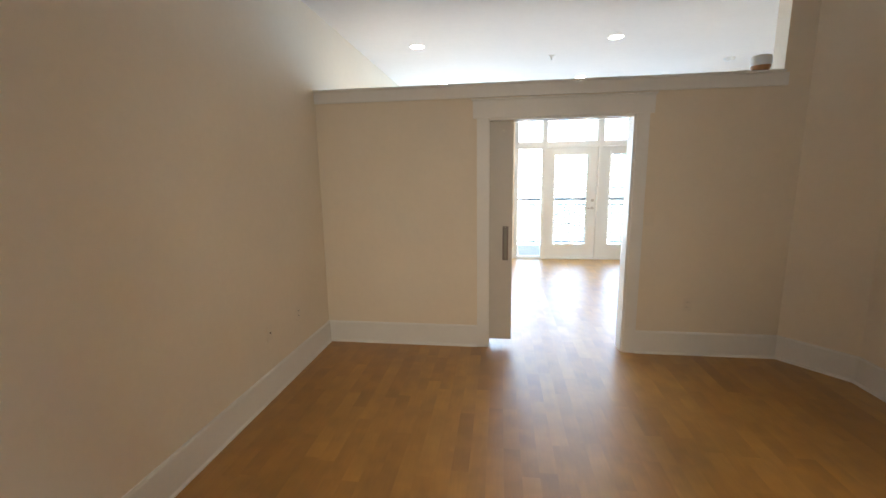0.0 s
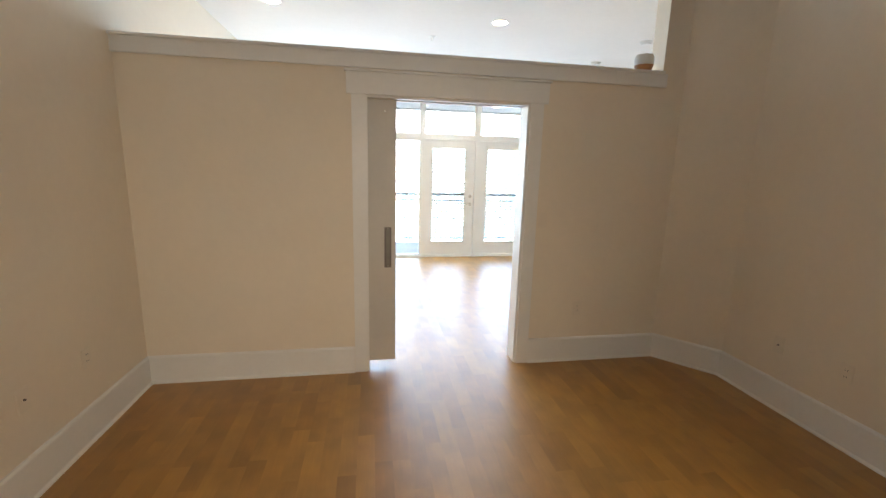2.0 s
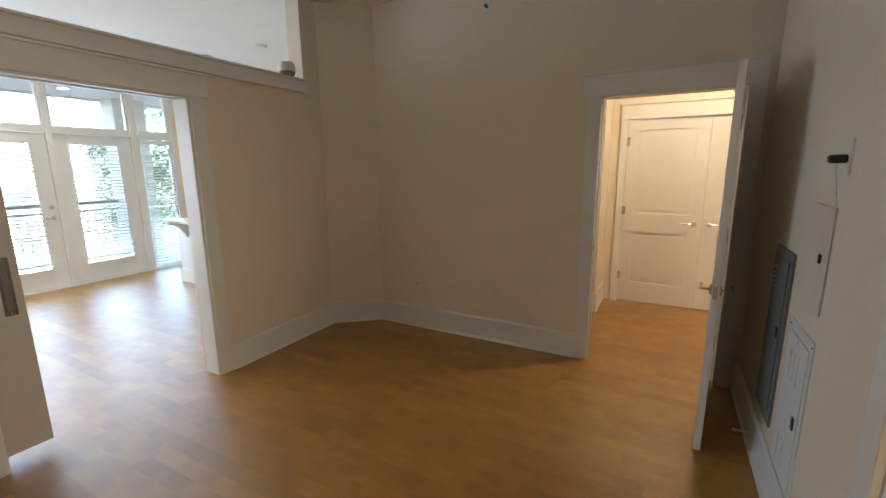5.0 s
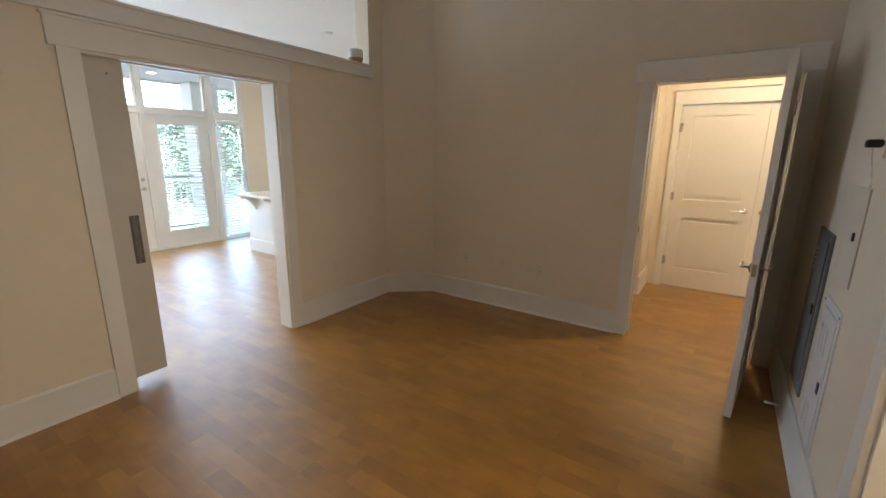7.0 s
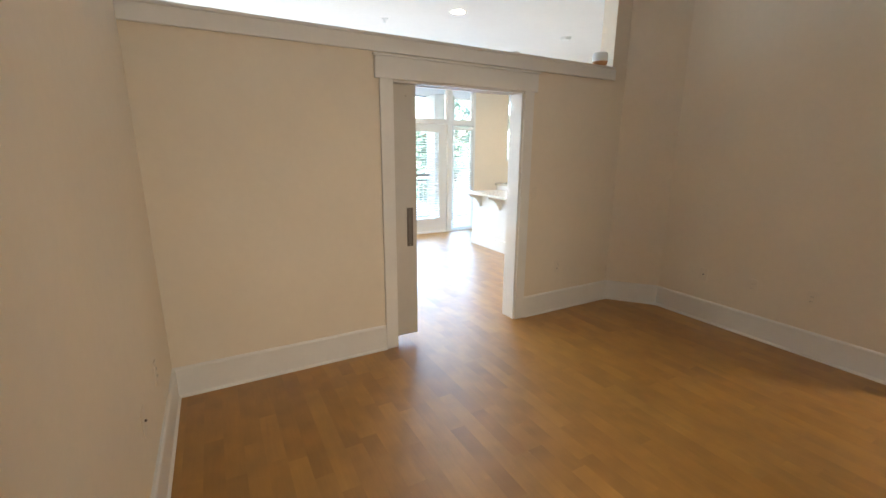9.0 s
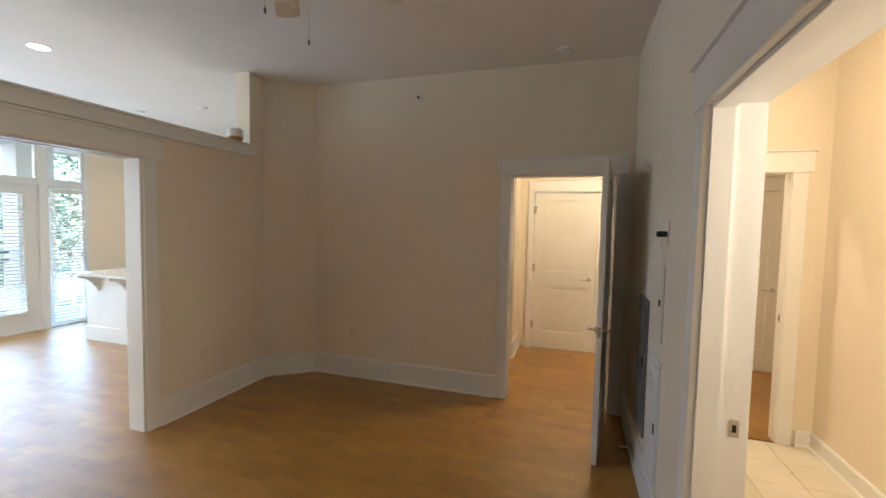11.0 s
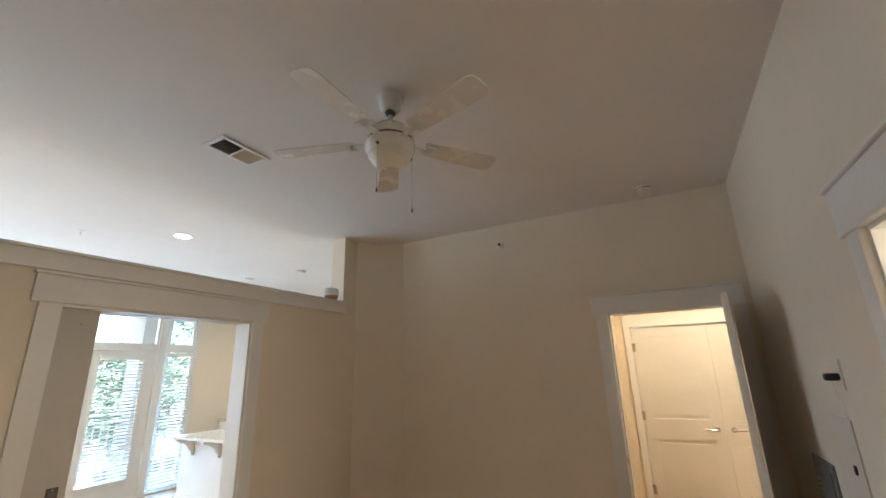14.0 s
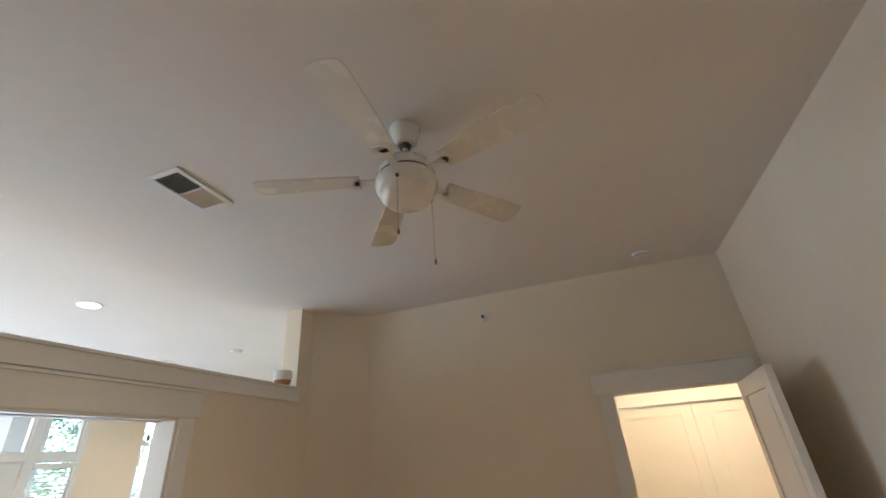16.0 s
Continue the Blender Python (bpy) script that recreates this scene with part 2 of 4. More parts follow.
def lathe(profile, steps=32, m=None):
    """A turned shape round z from (radius, height) pairs."""
    bm = bmesh.new()
    rings = []
    for r, z in profile:
        if r < 1e-5:
            rings.append([bm.verts.new((0, 0, z))])
        else:
            rings.append([bm.verts.new((r * math.cos(2 * math.pi * i / steps), r * math.sin(2 * math.pi * i / steps), z)) for i in range(steps)])
    for a, b in zip(rings, rings[1:]):
        for i in range(steps):
            j = (i + 1) % steps
            quad = [a[i % len(a)], a[j % len(a)], b[j % len(b)], b[i % len(b)]]
            quad = list(dict.fromkeys(quad))
            if len(quad) > 2:
                bm.faces.new(quad)
    bmesh.ops.recalc_face_normals(bm, faces=bm.faces[:])
    if m is not None:
        bmesh.ops.transform(bm, matrix=m, verts=bm.verts[:])
    return bm


def tube(points, r, steps=10):
    """A rod along points."""
    bm = bmesh.new()
    pts = [Vector(p) for p in points]
    rings = []
    for i, p in enumerate(pts):
        d = (pts[min(i + 1, len(pts) - 1)] - pts[max(i - 1, 0)]).normalized()
        q = d.to_track_quat("Z", "Y").to_matrix()
        rings.append([bm.verts.new(p + q @ Vector((r * math.cos(2 * math.pi * k / steps), r * math.sin(2 * math.pi * k / steps), 0))) for k in range(steps)])
    for a, b in zip(rings, rings[1:]):
        for k in range(steps):
            bm.faces.new((a[k], a[(k + 1) % steps], b[(k + 1) % steps], b[k]))
    bm.faces.new(rings[0][::-1])
    bm.faces.new(rings[-1])
    bmesh.ops.recalc_face_normals(bm, faces=bm.faces[:])
    return bm


def prism(points, z0, z1, bevel=0.0):
    """An upright prism over a plan outline."""
    bm = bmesh.new()
    f = bm.faces.new([bm.verts.new((x, y, z0)) for x, y in points])
    up = bmesh.ops.extrude_face_region(bm, geom=[f])
    bmesh.ops.translate(bm, vec=(0, 0, z1 - z0), verts=[v for v in up["geom"] if isinstance(v, bmesh.types.BMVert)])
    bmesh.ops.recalc_face_normals(bm, faces=bm.faces[:])
    if bevel:
        bmesh.ops.bevel(bm, geom=bm.edges[:], offset=bevel, segments=2, affect="EDGES", clamp_overlap=True)
    return bm


def structure(name, bm, mat, label, category):
    return tagged(part(name, bm, mat), label, category, kind="structure")


# divider with the pocket: two skins and a slot between them
structure("wall_north", boxes(
    (XW, -0.160, YN, YN + 0.052, 0, LEDGE), (XW, -0.160, YD - 0.052, YD, 0, LEDGE),
    (XW, -1.15, YN + 0.052, YD - 0.052, 0, LEDGE),
    (-0.160, 1.034, YN, YN + 0.052, 2.052, LEDGE), (-0.160, 1.034, YD - 0.052, YD, 2.052, LEDGE),
    (1.034, 2.085, YN, YD, 0, LEDGE), (2.085, 2.28, YN, YD, 0, H),
), PAINT, "beige painted half-high partition wall under an open ledge", "wall")
structure("wall_northeast", prism([(2.28, YN), (XE, 3.375), (XE + 0.12, 3.375), (XE + 0.12, YD), (2.28, YD)], 0, H), PAINT,
          "beige painted wall cutting the room corner at a slant", "wall")
structure("wall_east", boxes((XE, XE + 0.12, 1.335, 3.375, 0, H), (XE, XE + 0.12, 0.425, 1.335, 2.068, H), (XE, XE + 0.12, 0.14, 0.425, 0, H)), PAINT,
          "beige painted bedroom wall with a doorway", "wall")
structure("wall_south", boxes((XW, -0.515, 0.14, YS, 0, H), (-0.515, 0.575, 0.14, YS, 2.068, H), (0.575, XE, 0.14, YS, 0, H)), PAINT,
          "pale beige painted wall with panels and a doorway", "wall")
structure("wall_west", box(XW - 0.12, XW, -1.1, WIN, 0, H), PAINT, "pale beige painted long side wall", "wall")
structure("ceiling", box(XW - 0.12, 5.12, -1.9, WIN + 0.15, H, H + 0.12), CEIL, "smooth off-white painted ceiling", "ceiling")
# glazed wall
# The opening from -1.58 to 0.14 holds the added, unseen west window.
structure("wall_window", boxes(
    (XW - 0.12, -1.58, WIN, WIN + 0.15, 0, H), (-1.58, 0.14, WIN, WIN + 0.15, 0, 0.10), (-1.58, 0.14, WIN, WIN + 0.15, 2.86, H), (0.14, 0.20, WIN, WIN + 0.15, 0, H), (0.20, 3.26, WIN, WIN + 0.15, 2.86, H),
    (3.26, 4.04, WIN, WIN + 0.15, 0, H), (4.04, 4.90, WIN, WIN + 0.15, 0, 1.36), (4.04, 4.90, WIN, WIN + 0.15, 2.72, H),
    (4.90, 5.12, WIN, WIN + 0.15, 0, H)), PAINT, "beige wall round the tall glazing", "wall")
structure("wall_kitchen", boxes((5.0, 5.12, YD, WIN, 0, H), (XE + 0.12, 5.12, YD - 0.1, YD, 0, H)), PAINT, "beige kitchen side wall", "wall")
# hall and bathroom shell
structure("wall_hall", boxes((4.38, 4.48, -1.8, -0.29, 0, H), (4.38, 4.48, -0.29, 1.285, 2.066, H), (4.38, 4.48, 1.285, 1.448, 0, H), (4.98, 5.05, -0.5, 1.448, 0, H), (4.48, 5.05, -0.5, -0.42, 0, H), (3.85, 4.48, 1.448, YD - 0.1, 0, H), (2.52, 4.48, -1.9, -1.8, 0, H)), PAINT,
          "warm cream hall wall", "wall")
structure("wall_bath", boxes((2.52, 2.62, -1.8, -0.76, 0, H), (2.52, 2.62, -0.76, 0.06, 2.05, H), (2.52, 2.62, 0.06, 0.14, 0, H),
          (XW, 2.52, -1.10, -0.98, 0, H)), PAINT, "cream bathroom wall with a doorway to the hall", "wall")


def baseboard(points, name="baseboard", h=0.205, d=0.018):
    """White skirting along a run of plan points, room on its left side, with a small eased top."""
    bm = bmesh.new()
    pts = [Vector(p) for p in points]
    prof = [(0, 0), (d + 0.012, 0), (d + 0.011, 0.009), (d, 0.018), (d, h - 0.012), (d - 0.007, h), (0, h)]
    rings = []
    for i, p in enumerate(pts):
        a = (p - pts[i - 1]).normalized() if i else None
        b = (pts[i + 1] - p).normalized() if i < len(pts) - 1 else None
        na = Vector((-a.y, a.x)) if a else None
        nb = Vector((-b.y, b.x)) if b else None
        if na and nb:
            nn = (na + nb).normalized()
            nn = nn / nn.dot(na)
        else:
            nn = na or nb
        rings.append([bm.verts.new((p.x + nn.x * q, p.y + nn.y * q, z)) for q, z in prof])
    for a, b in zip(rings, rings[1:]):
        for k in range(len(prof)):
            j = (k + 1) % len(prof)
            bm.faces.new((a[k], a[j], b[j], b[k]))
    bm.faces.new(rings[0])
    bm.faces.new(rings[-1][::-1])
    bmesh.ops.recalc_face_normals(bm, faces=bm.faces[:])
    return tagged(part(name, bm, TRIM), "tall white painted baseboard", "baseboard", kind="structure")


baseboard([(-0.262, YN), (XW, YN), (XW, YS), (-0.60, YS)])
baseboard([(XE, 1.417), (XE, 3.375), (2.28, YN), (1.134, YN)])
baseboard([(0.66, YS), (XE, YS)])
baseboard([(XW, WIN), (XW, YD), (-0.262, YD)])
baseboard([(0.20, WIN), (XW, WIN)])
baseboard([(4.38, 1.448), (3.85, 1.448), (3.85, 3.7)])
baseboard([(XW + 0.3, -0.98), (2.52, -0.98), (2.52, -0.87)], h=0.12)


def door_trim(name, axis, face, out, a0, a1, top, label, w=0.095, hh=0.148, over=0.04, depth=0.02, bare=()):
    """Flat casing, head board and thin cap round an opening a0..a1 in a wall whose face lies at face; out is +1 or -1."""
    t = thing(name, label, "door trim", kind="structure")

    def put(n, p0, p1, z0, z1, d):
        f0, f1 = sorted((face, face + out * d))
        r = (p0, p1, f0, f1, z0, z1) if axis == "x" else (f0, f1, p0, p1, z0, z1)
        part(n, box(*r, bevel=0.0025), TRIM, t)
    if "low" not in bare:
        put("casing", a0 - w, a0, 0, top, depth)
    if "high" not in bare:
        put("casing", a1, a1 + w, 0, top, depth)
    lo = a0 - w - (0 if "low_end" in bare else over)
    hi = a1 + w + (0 if "high_end" in bare else over)
    put("head_board", lo, hi, top, top + hh, depth + 0.006)
    put("cap", lo - (0 if "low_end" in bare else 0.012), hi + (0 if "high_end" in bare else 0.012), top + hh, top + hh + 0.014, depth + 0.02)
    return t


door_trim("trim_pocket_door", "x", YN, -1, -0.160, 1.034, 2.052, "wide white casing round the sliding door opening", w=0.10, over=0.033, hh=0.145)
door_trim("trim_pocket_door_far", "x", YD, 1, -0.160, 1.034, 2.052, "white casing on the living side of the opening", w=0.10, over=0.033, hh=0.145)
door_trim("trim_bedroom_door", "y", XE, -1, 0.440, 1.32, 2.06, "white casing and head board round the hall doorway", w=0.095, over=0.035, bare=("low_end",))
door_trim("trim_bath_door", "x", YS, 1, -0.50, 0.56, 2.055, "white casing and head board round the bathroom doorway", w=0.10, hh=0.17, over=0.04, depth=0.022)
door_trim("trim_closet", "y", 4.38, -1, -0.28, 1.275, 2.06, "cream white casing round the closet doors", w=0.075, over=0.0, depth=0.03)
door_trim("trim_hall_door", "y", 4.38, -1, -1.45, -0.62, 2.06, "white casing round a hall door", w=0.09, over=0.02, depth=0.03)
door_trim("trim_bath_hall_door", "y", 2.52, -1, -0.75, 0.05, 2.04, "white casing round the doorway between bathroom and hall", w=0.095, over=0.03)


# jambs: lining boards of the openings
def jamb(name, rows, label):
    t = thing(name, label, "door jamb", kind="structure")
    for r in rows:
        part("lining_board", box(*r, bevel=0.0015), TRIM, t)
    return t


jamb("jamb_pocket_door", [(-0.172, -0.152, YN + 0.001, YN + 0.052, 0, 2.052), (-0.172, -0.152, YD - 0.052, YD - 0.001, 0, 2.052),
     (1.018, 1.034, YN + 0.001, YD - 0.001, 0, 2.052), (-0.152, 1.018, YN + 0.001, YN + 0.052, 2.036, 2.052),
     (-0.152, 1.018, YD - 0.052, YD - 0.001, 2.036, 2.052)], "white lining of the sliding door opening")
jamb("jamb_bedroom_door", [(XE + 0.001, XE + 0.119, 1.32, 1.335, 0, 2.068), (XE + 0.001, XE + 0.119, 0.425, 0.440, 0, 2.068),
     (XE + 0.001, XE + 0.119, 0.440, 1.32, 2.052, 2.068), (XE + 0.05, XE + 0.085, 1.308, 1.32, 0, 2.052),
     (XE + 0.05, XE + 0.085, 0.440, 0.452, 0, 2.052)], "white lining of the hall doorway with door stops")
jamb("jamb_bath_door", [(0.56, 0.575, 0.122, YS, 0, 2.068), (-0.515, -0.50, 0.122, YS, 0, 2.068), (-0.50, 0.56, 0.122, YS, 2.052, 2.068),
     (0.548, 0.56, 0.222, YS - 0.003, 0, 2.052), (-0.50, -0.488, 0.222, YS - 0.003, 0, 2.052), (-0.488, 0.548, 0.222, YS - 0.003, 2.040, 2.052)],
     "cream white lining of the bathroom doorway with stops")
jamb("jamb_bath_hall_door", [(2.521, 2.619, -0.76, -0.745, 0, 2.05), (2.521, 2.619, 0.045, 0.06, 0, 2.05), (2.521, 2.619, -0.745, 0.045, 2.035, 2.05)],
     "white lining of the doorway to the hall")

# ledge over the divider
ledge = thing("ledge_cap", "white painted cap and apron board on top of the partition", "ledge", kind="structure")
part("apron_board", box(XW, 2.115, YN - 0.022, YN, 2.222, 2.318, bevel=0.002), TRIM, ledge)
part("apron_board", box(XW, 2.085, YD, YD + 0.022, 2.222, 2.318, bevel=0.002), TRIM, ledge)
part("cap_board", box(XW, 2.084, YN - 0.036, YD + 0.036, 2.3185, 2.336, bevel=0.003), TRIM, ledge)


# ---- doors ----
def lever(parent, m, flip=1):
    """A lever handle: round rose, neck and a straight tapering grip along x."""
    part("rose", lathe([(0, 0), (0.027, 0), (0.027, 0.006), (0.022, 0.010), (0, 0.010)], 24, m), NICKEL, parent, smooth=True)
    bm = tube([(0, 0, 0.008), (0, 0, 0.045), (0.004 * flip, 0, 0.052), (0.02 * flip, 0, 0.055), (0.105 * flip, 0, 0.055), (0.112 * flip, 0, 0.052)], 0.0075)
    bmesh.ops.transform(bm, matrix=m, verts=bm.verts[:])
    part("lever", bm, NICKEL, parent, smooth=True)


def panel_leaf(w, h, t, mat, parent=None, panels=((0.24, 0.82), (1.04, 1.93)), inset=0.125):
    """A moulded two-panel door leaf from x 0..w, y 0..t, with raised fields in recessed frames on both faces."""
    rows = [(0, inset), (w - inset, w)]
    bm = bmesh.new()
    for x0, x1 in rows:
        box(x0, x1, 0, t, 0, h, bevel=0.0015, bm=bm)
    z = 0.0
    for p0, p1 in list(panels) + [(h, h)]:
        box(inset, w - inset, 0, t, z, p0, bm=bm)
        z = p1
    leaf = part("leaf", bm, mat, parent)
    for p0, p1 in panels:
        f = bmesh.new()
        box(inset, w - inset, 0.012, t - 0.012, p0, p1, bm=f)
        g = box(inset + 0.032, w - inset - 0.032, 0.003, t - 0.003, p0 + 0.030, p1 - 0.030, bevel=0.0085)
        me = bpy.data.meshes.new("tmp")
        g.to_mesh(me)
        g.free()
        f.from_mesh(me)
        bpy.data.meshes.remove(me)
        part("panel", f, mat, leaf)
    return leaf


def hinge(parent, m, mat):
    bm = boxes((-0.004, 0.030, -0.003, 0.001, -0.045, 0.045), bevel=0.0008)
    k = tube([(0, -0.006, -0.047), (0, -0.006, 0.047)], 0.006, 10)
    me = bpy.data.meshes.new("tmp")
    k.to_mesh(me)
    k.free()
    bm.from_mesh(me)
    bpy.data.meshes.remove(me)
    bmesh.ops.transform(bm, matrix=m, verts=bm.verts[:])
    part("hinge", bm, mat, parent, "dull steel hinge")


# bedroom door, swung open towards the south wall
swing = math.degrees(math.atan2(0.598 - 0.497, 1.698 - 2.578))
bd = thing("bedroom_door", "white two-panel door standing open near the wall", "door", pose(2.578, 0.497, 0.012, 0, 0, swing))
bl = panel_leaf(0.885, 2.028, 0.036, DOOR, bd)
for y, s in ((0.0, -1), (0.036, 1)):
    lever(bd, pose(0.82, y, 0.905, 90 if s < 0 else -90, 0, 0), -1)
part("latch_plate", box(0.8845, 0.8865, 0.007, 0.029, 0.87, 0.94, bevel=0.0005), NICKEL, bd)
for z in (0.32, 1.07, 1.82):
    hinge(bd, pose(-0.004, 0.038, z, 0, 0, 0), BRONZE)

# closet double doors and the next hall door
cd = thing("closet_door", "cream white two-panel closet door with lever", "door", pose(4.352, 1.272, 0.022, 0, 0, -90), group="closet doors")
panel_leaf(0.772, 2.012, 0.03, DOOR, cd, panels=((0.225, 0.81), (1.02, 1.92)), inset=0.118)
lever(cd, pose(0.70, 0, 0.93, 90, 0, 0), -1)
for z in (0.30, 1.05, 1.80):
    hinge(cd, pose(-0.004, -0.002, z, 0, 0, 0), NICKEL)
cd2 = thing("closet_door", "cream white two-panel closet door with lever", "door", pose(4.352, 0.497, 0.022, 0, 0, -90), group="closet doors")
panel_leaf(0.772, 2.012, 0.03, DOOR, cd2, panels=((0.225, 0.81), (1.02, 1.92)), inset=0.118)
lever(cd2, pose(0.072, 0, 0.93, 90, 0, 0), 1)
hd = thing("hall_door", "white two-panel hall door, closed", "door", pose(4.352, -0.625, 0.022, 0, 0, -90))
panel_leaf(0.82, 2.03, 0.03, DOOR, hd)
lever(hd, pose(0.75, 0, 0.93, 90, 0, 0), -1)

# sliding slab in the pocket
pd = thing("pocket_door", "grey-beige flush sliding door half out of its wall pocket", "sliding door")
part("slab", box(-1.10, 0.052, YN + 0.062, YN + 0.098, 0.052, 2.045, bevel=0.002), PANEL, pd)
pull = part("pull_plate", boxes((-0.034, 0.018, YN + 0.0585, YN + 0.0625, 0.812, 1.122), bevel=0.001), BRONZE, pd, "dull bronze flush pull plate")
part("recess", box(-0.021, 0.005, YN + 0.0575, YN + 0.0590, 0.835, 1.10, bevel=0.0004), BRONZE_LIGHT, pull)
for z in (0.823, 1.111):
    part("screw", lathe([(0, 0), (0.004, 0), (0.003, 0.0015), (0, 0.0015)], 10, pose(-0.008, YN + 0.0587, z, 90)), NICKEL, pull)
part("guide_pin", lathe([(0, 0), (0.006, 0), (0.005, 0.003), (0, 0.003)], 12, pose(-0.03, YN + 0.062, 1.955, 90)), NICKEL, pd)
track = thing("door_track", "dark metal track in the head of the sliding door opening", "door track")
part("rail", box(-0.150, 1.016, YN + 0.055, YN + 0.105, 2.052, 2.075, bevel=0.002), BRONZE, track)


# ---- wall plates ----
def plate(name, label, category, m, w=0.072, h=0.117, kind="switch"):
    """A wall plate in the xz plane, facing -y of its own pose."""
    t = thing(name, label, category, m)
    part("cover", box(-w / 2, w / 2, -0.006, 0, -h / 2, h / 2, bevel=0.002), ALMOND, t)
    if kind == "switch":
        for k in range(max(1, round(w / 0.06))):
            x = (k - (max(1, round(w / 0.06)) - 1) / 2) * 0.046
            part("rocker", box(x - 0.016, x + 0.016, -0.010, -0.0055, -0.033, 0.033, bevel=0.0015), ALMOND, t)
    elif kind == "outlet":
        for z in (-0.02, 0.02):
            s = part("socket", box(-0.017, 0.017, -0.008, -0.0055, z - 0.014, z + 0.014, bevel=0.002), ALMOND, t)
            part("slots", boxes((-0.008, -0.006, -0.0088, -0.0078, z - 0.004, z + 0.005), (0.006, 0.008, -0.0088, -0.0078, z - 0.004, z + 0.005)), DARK, s)
    elif kind == "jack":
        part("jack", lathe([(0, 0), (0.0055, 0), (0.0055, 0.008), (0.003, 0.009), (0, 0.009)], 14, pose(0, -0.0055, 0, 90)), BRONZE, t, "small dark coaxial jack")
    return t


plate("light_switch", "almond double rocker light switch beside the hall doorway", "light switch", pose(XE, 1.50, 1.155, 0, 0, 90 + 180), w=0.116)
plate("light_switch", "almond rocker light switch beside the sliding door", "light switch", pose(1.190, YN, 1.19), w=0.072)
plate("outlet", "almond wall outlet above the baseboard", "outlet", pose(1.545, YN, 0.455), kind="outlet")
plate("outlet", "almond wall outlet above the baseboard", "outlet", pose(XE, 2.525, 0.45, 0, 0, 270), kind="outlet")
plate("cable_jack", "beige wall plate with a small dark coaxial jack", "wall plate", pose(XE, 2.94, 0.445, 0, 0, 270), kind="jack")
plate("outlet", "almond wall outlet above the baseboard", "outlet", pose(XE, 2.12, 0.46, 0, 0, 270), kind="outlet")
plate("cable_jack", "beige wall plate with a small dark coaxial jack", "wall plate", pose(XW, 2.735, 0.48, 0, 0, 90), kind="jack")
plate("outlet", "almond wall outlet above the baseboard", "outlet", pose(XW, 3.17, 0.48, 0, 0, 90), kind="outlet")


def strike(name, m, label):
    t = thing(name, label, "strike plate", m)
    part("plate", box(-0.016, 0.016, -0.002, 0, -0.033, 0.033, bevel=0.0006), NICKEL, t)
    part("hole", box(-0.007, 0.007, -0.003, -0.0015, -0.014, 0.014), DARK, t)


strike("strike_plate", pose(0.56, 0.168, 0.872, 0, 0, 270), "satin steel strike plate on the bathroom jamb")
strike("strike_plate", pose(XE + 0.022, 1.32, 0.93), "satin steel strike plate on the hall door jamb")
strike("strike_plate", pose(2.56, -0.745, 0.95, 0, 0, 180), "satin steel strike plate on the far jamb")

# ---- south wall panels ----
breaker = thing("breaker_panel", "grey steel breaker panel set in the wall behind the door", "electrical panel")
part("frame", box(1.600, 1.930, YS, YS + 0.012, 0.293, 1.161, bevel=0.003), GREY, breaker)
bdoor = part("panel_door", box(1.632, 1.898, YS + 0.012, YS + 0.019, 0.368, 1.118, bevel=0.003), GREY, breaker)
part("latch", box(1.643, 1.676, YS + 0.019, YS + 0.026, 0.740, 0.794, bevel=0.002), BLACK, bdoor)
part("label_sticker", box(1.833, 1.882, YS + 0.019, YS + 0.0198, 0.945, 1.064), LABEL, bdoor, "white paper sticker with printed bars")
for k in range(4):
    part("print_bar", box(1.838, 1.876, YS + 0.0198, YS + 0.0202, 0.961 + 0.024 * k, 0.970 + 0.024 * k), INK, bdoor)
for z in (0.34, 1.134):
    part("screw", lathe([(0, 0), (0.006, 0), (0.004, 0.003), (0, 0.003)], 10, pose(1.617, YS + 0.012, z, -90)), NICKEL, breaker)

access = thing("access_panel", "white painted steel access panel low on the wall", "access panel")
part("frame", boxes((1.180, 1.510, YS, YS + 0.006, 0.854, 0.897), (1.180, 1.510, YS, YS + 0.006, 0.210, 0.235),
     (1.180, 1.209, YS, YS + 0.006, 0.223, 0.854), (1.481, 1.510, YS, YS + 0.006, 0.223, 0.854), bevel=0.001), WHITE, access)
adoor = part("panel_door", box(1.212, 1.478, YS, YS + 0.009, 0.226, 0.850, bevel=0.002), WHITE, access)
part("latch", box(1.243, 1.271, YS + 0.009, YS + 0.014, 0.492, 0.546, bevel=0.002), BLACK, adoor)
for x in (1.303, 1.357, 1.412):
    part("louvre", box(x, x + 0.024, YS + 0.009, YS + 0.012, 0.654, 0.784, bevel=0.001), WHITE, adoor)
for x in (1.334, 1.412):
    part("louvre", box(x, x + 0.026, YS + 0.009, YS + 0.012, 0.266, 0.385, bevel=0.001), WHITE, adoor)
for x, z in ((1.192, 0.875), (1.497, 0.875), (1.192, 0.201)):
    part("screw", lathe([(0, 0), (0.005, 0), (0.004, 0.003), (0, 0.003)], 10, pose(x, YS + 0.006, z, -90)), BRONZE_LIGHT, access)

media = thing("media_panel", "wall-coloured wiring cabinet cover flush in the wall", "wiring panel")
part("cover", box(1.190, 1.430, YS, YS + 0.006, 0.999, 1.409, bevel=0.003), ALMOND, media)
part("latch", box(1.258, 1.282, YS + 0.006, YS + 0.013, 1.188, 1.226, bevel=0.003), BLACK, media)

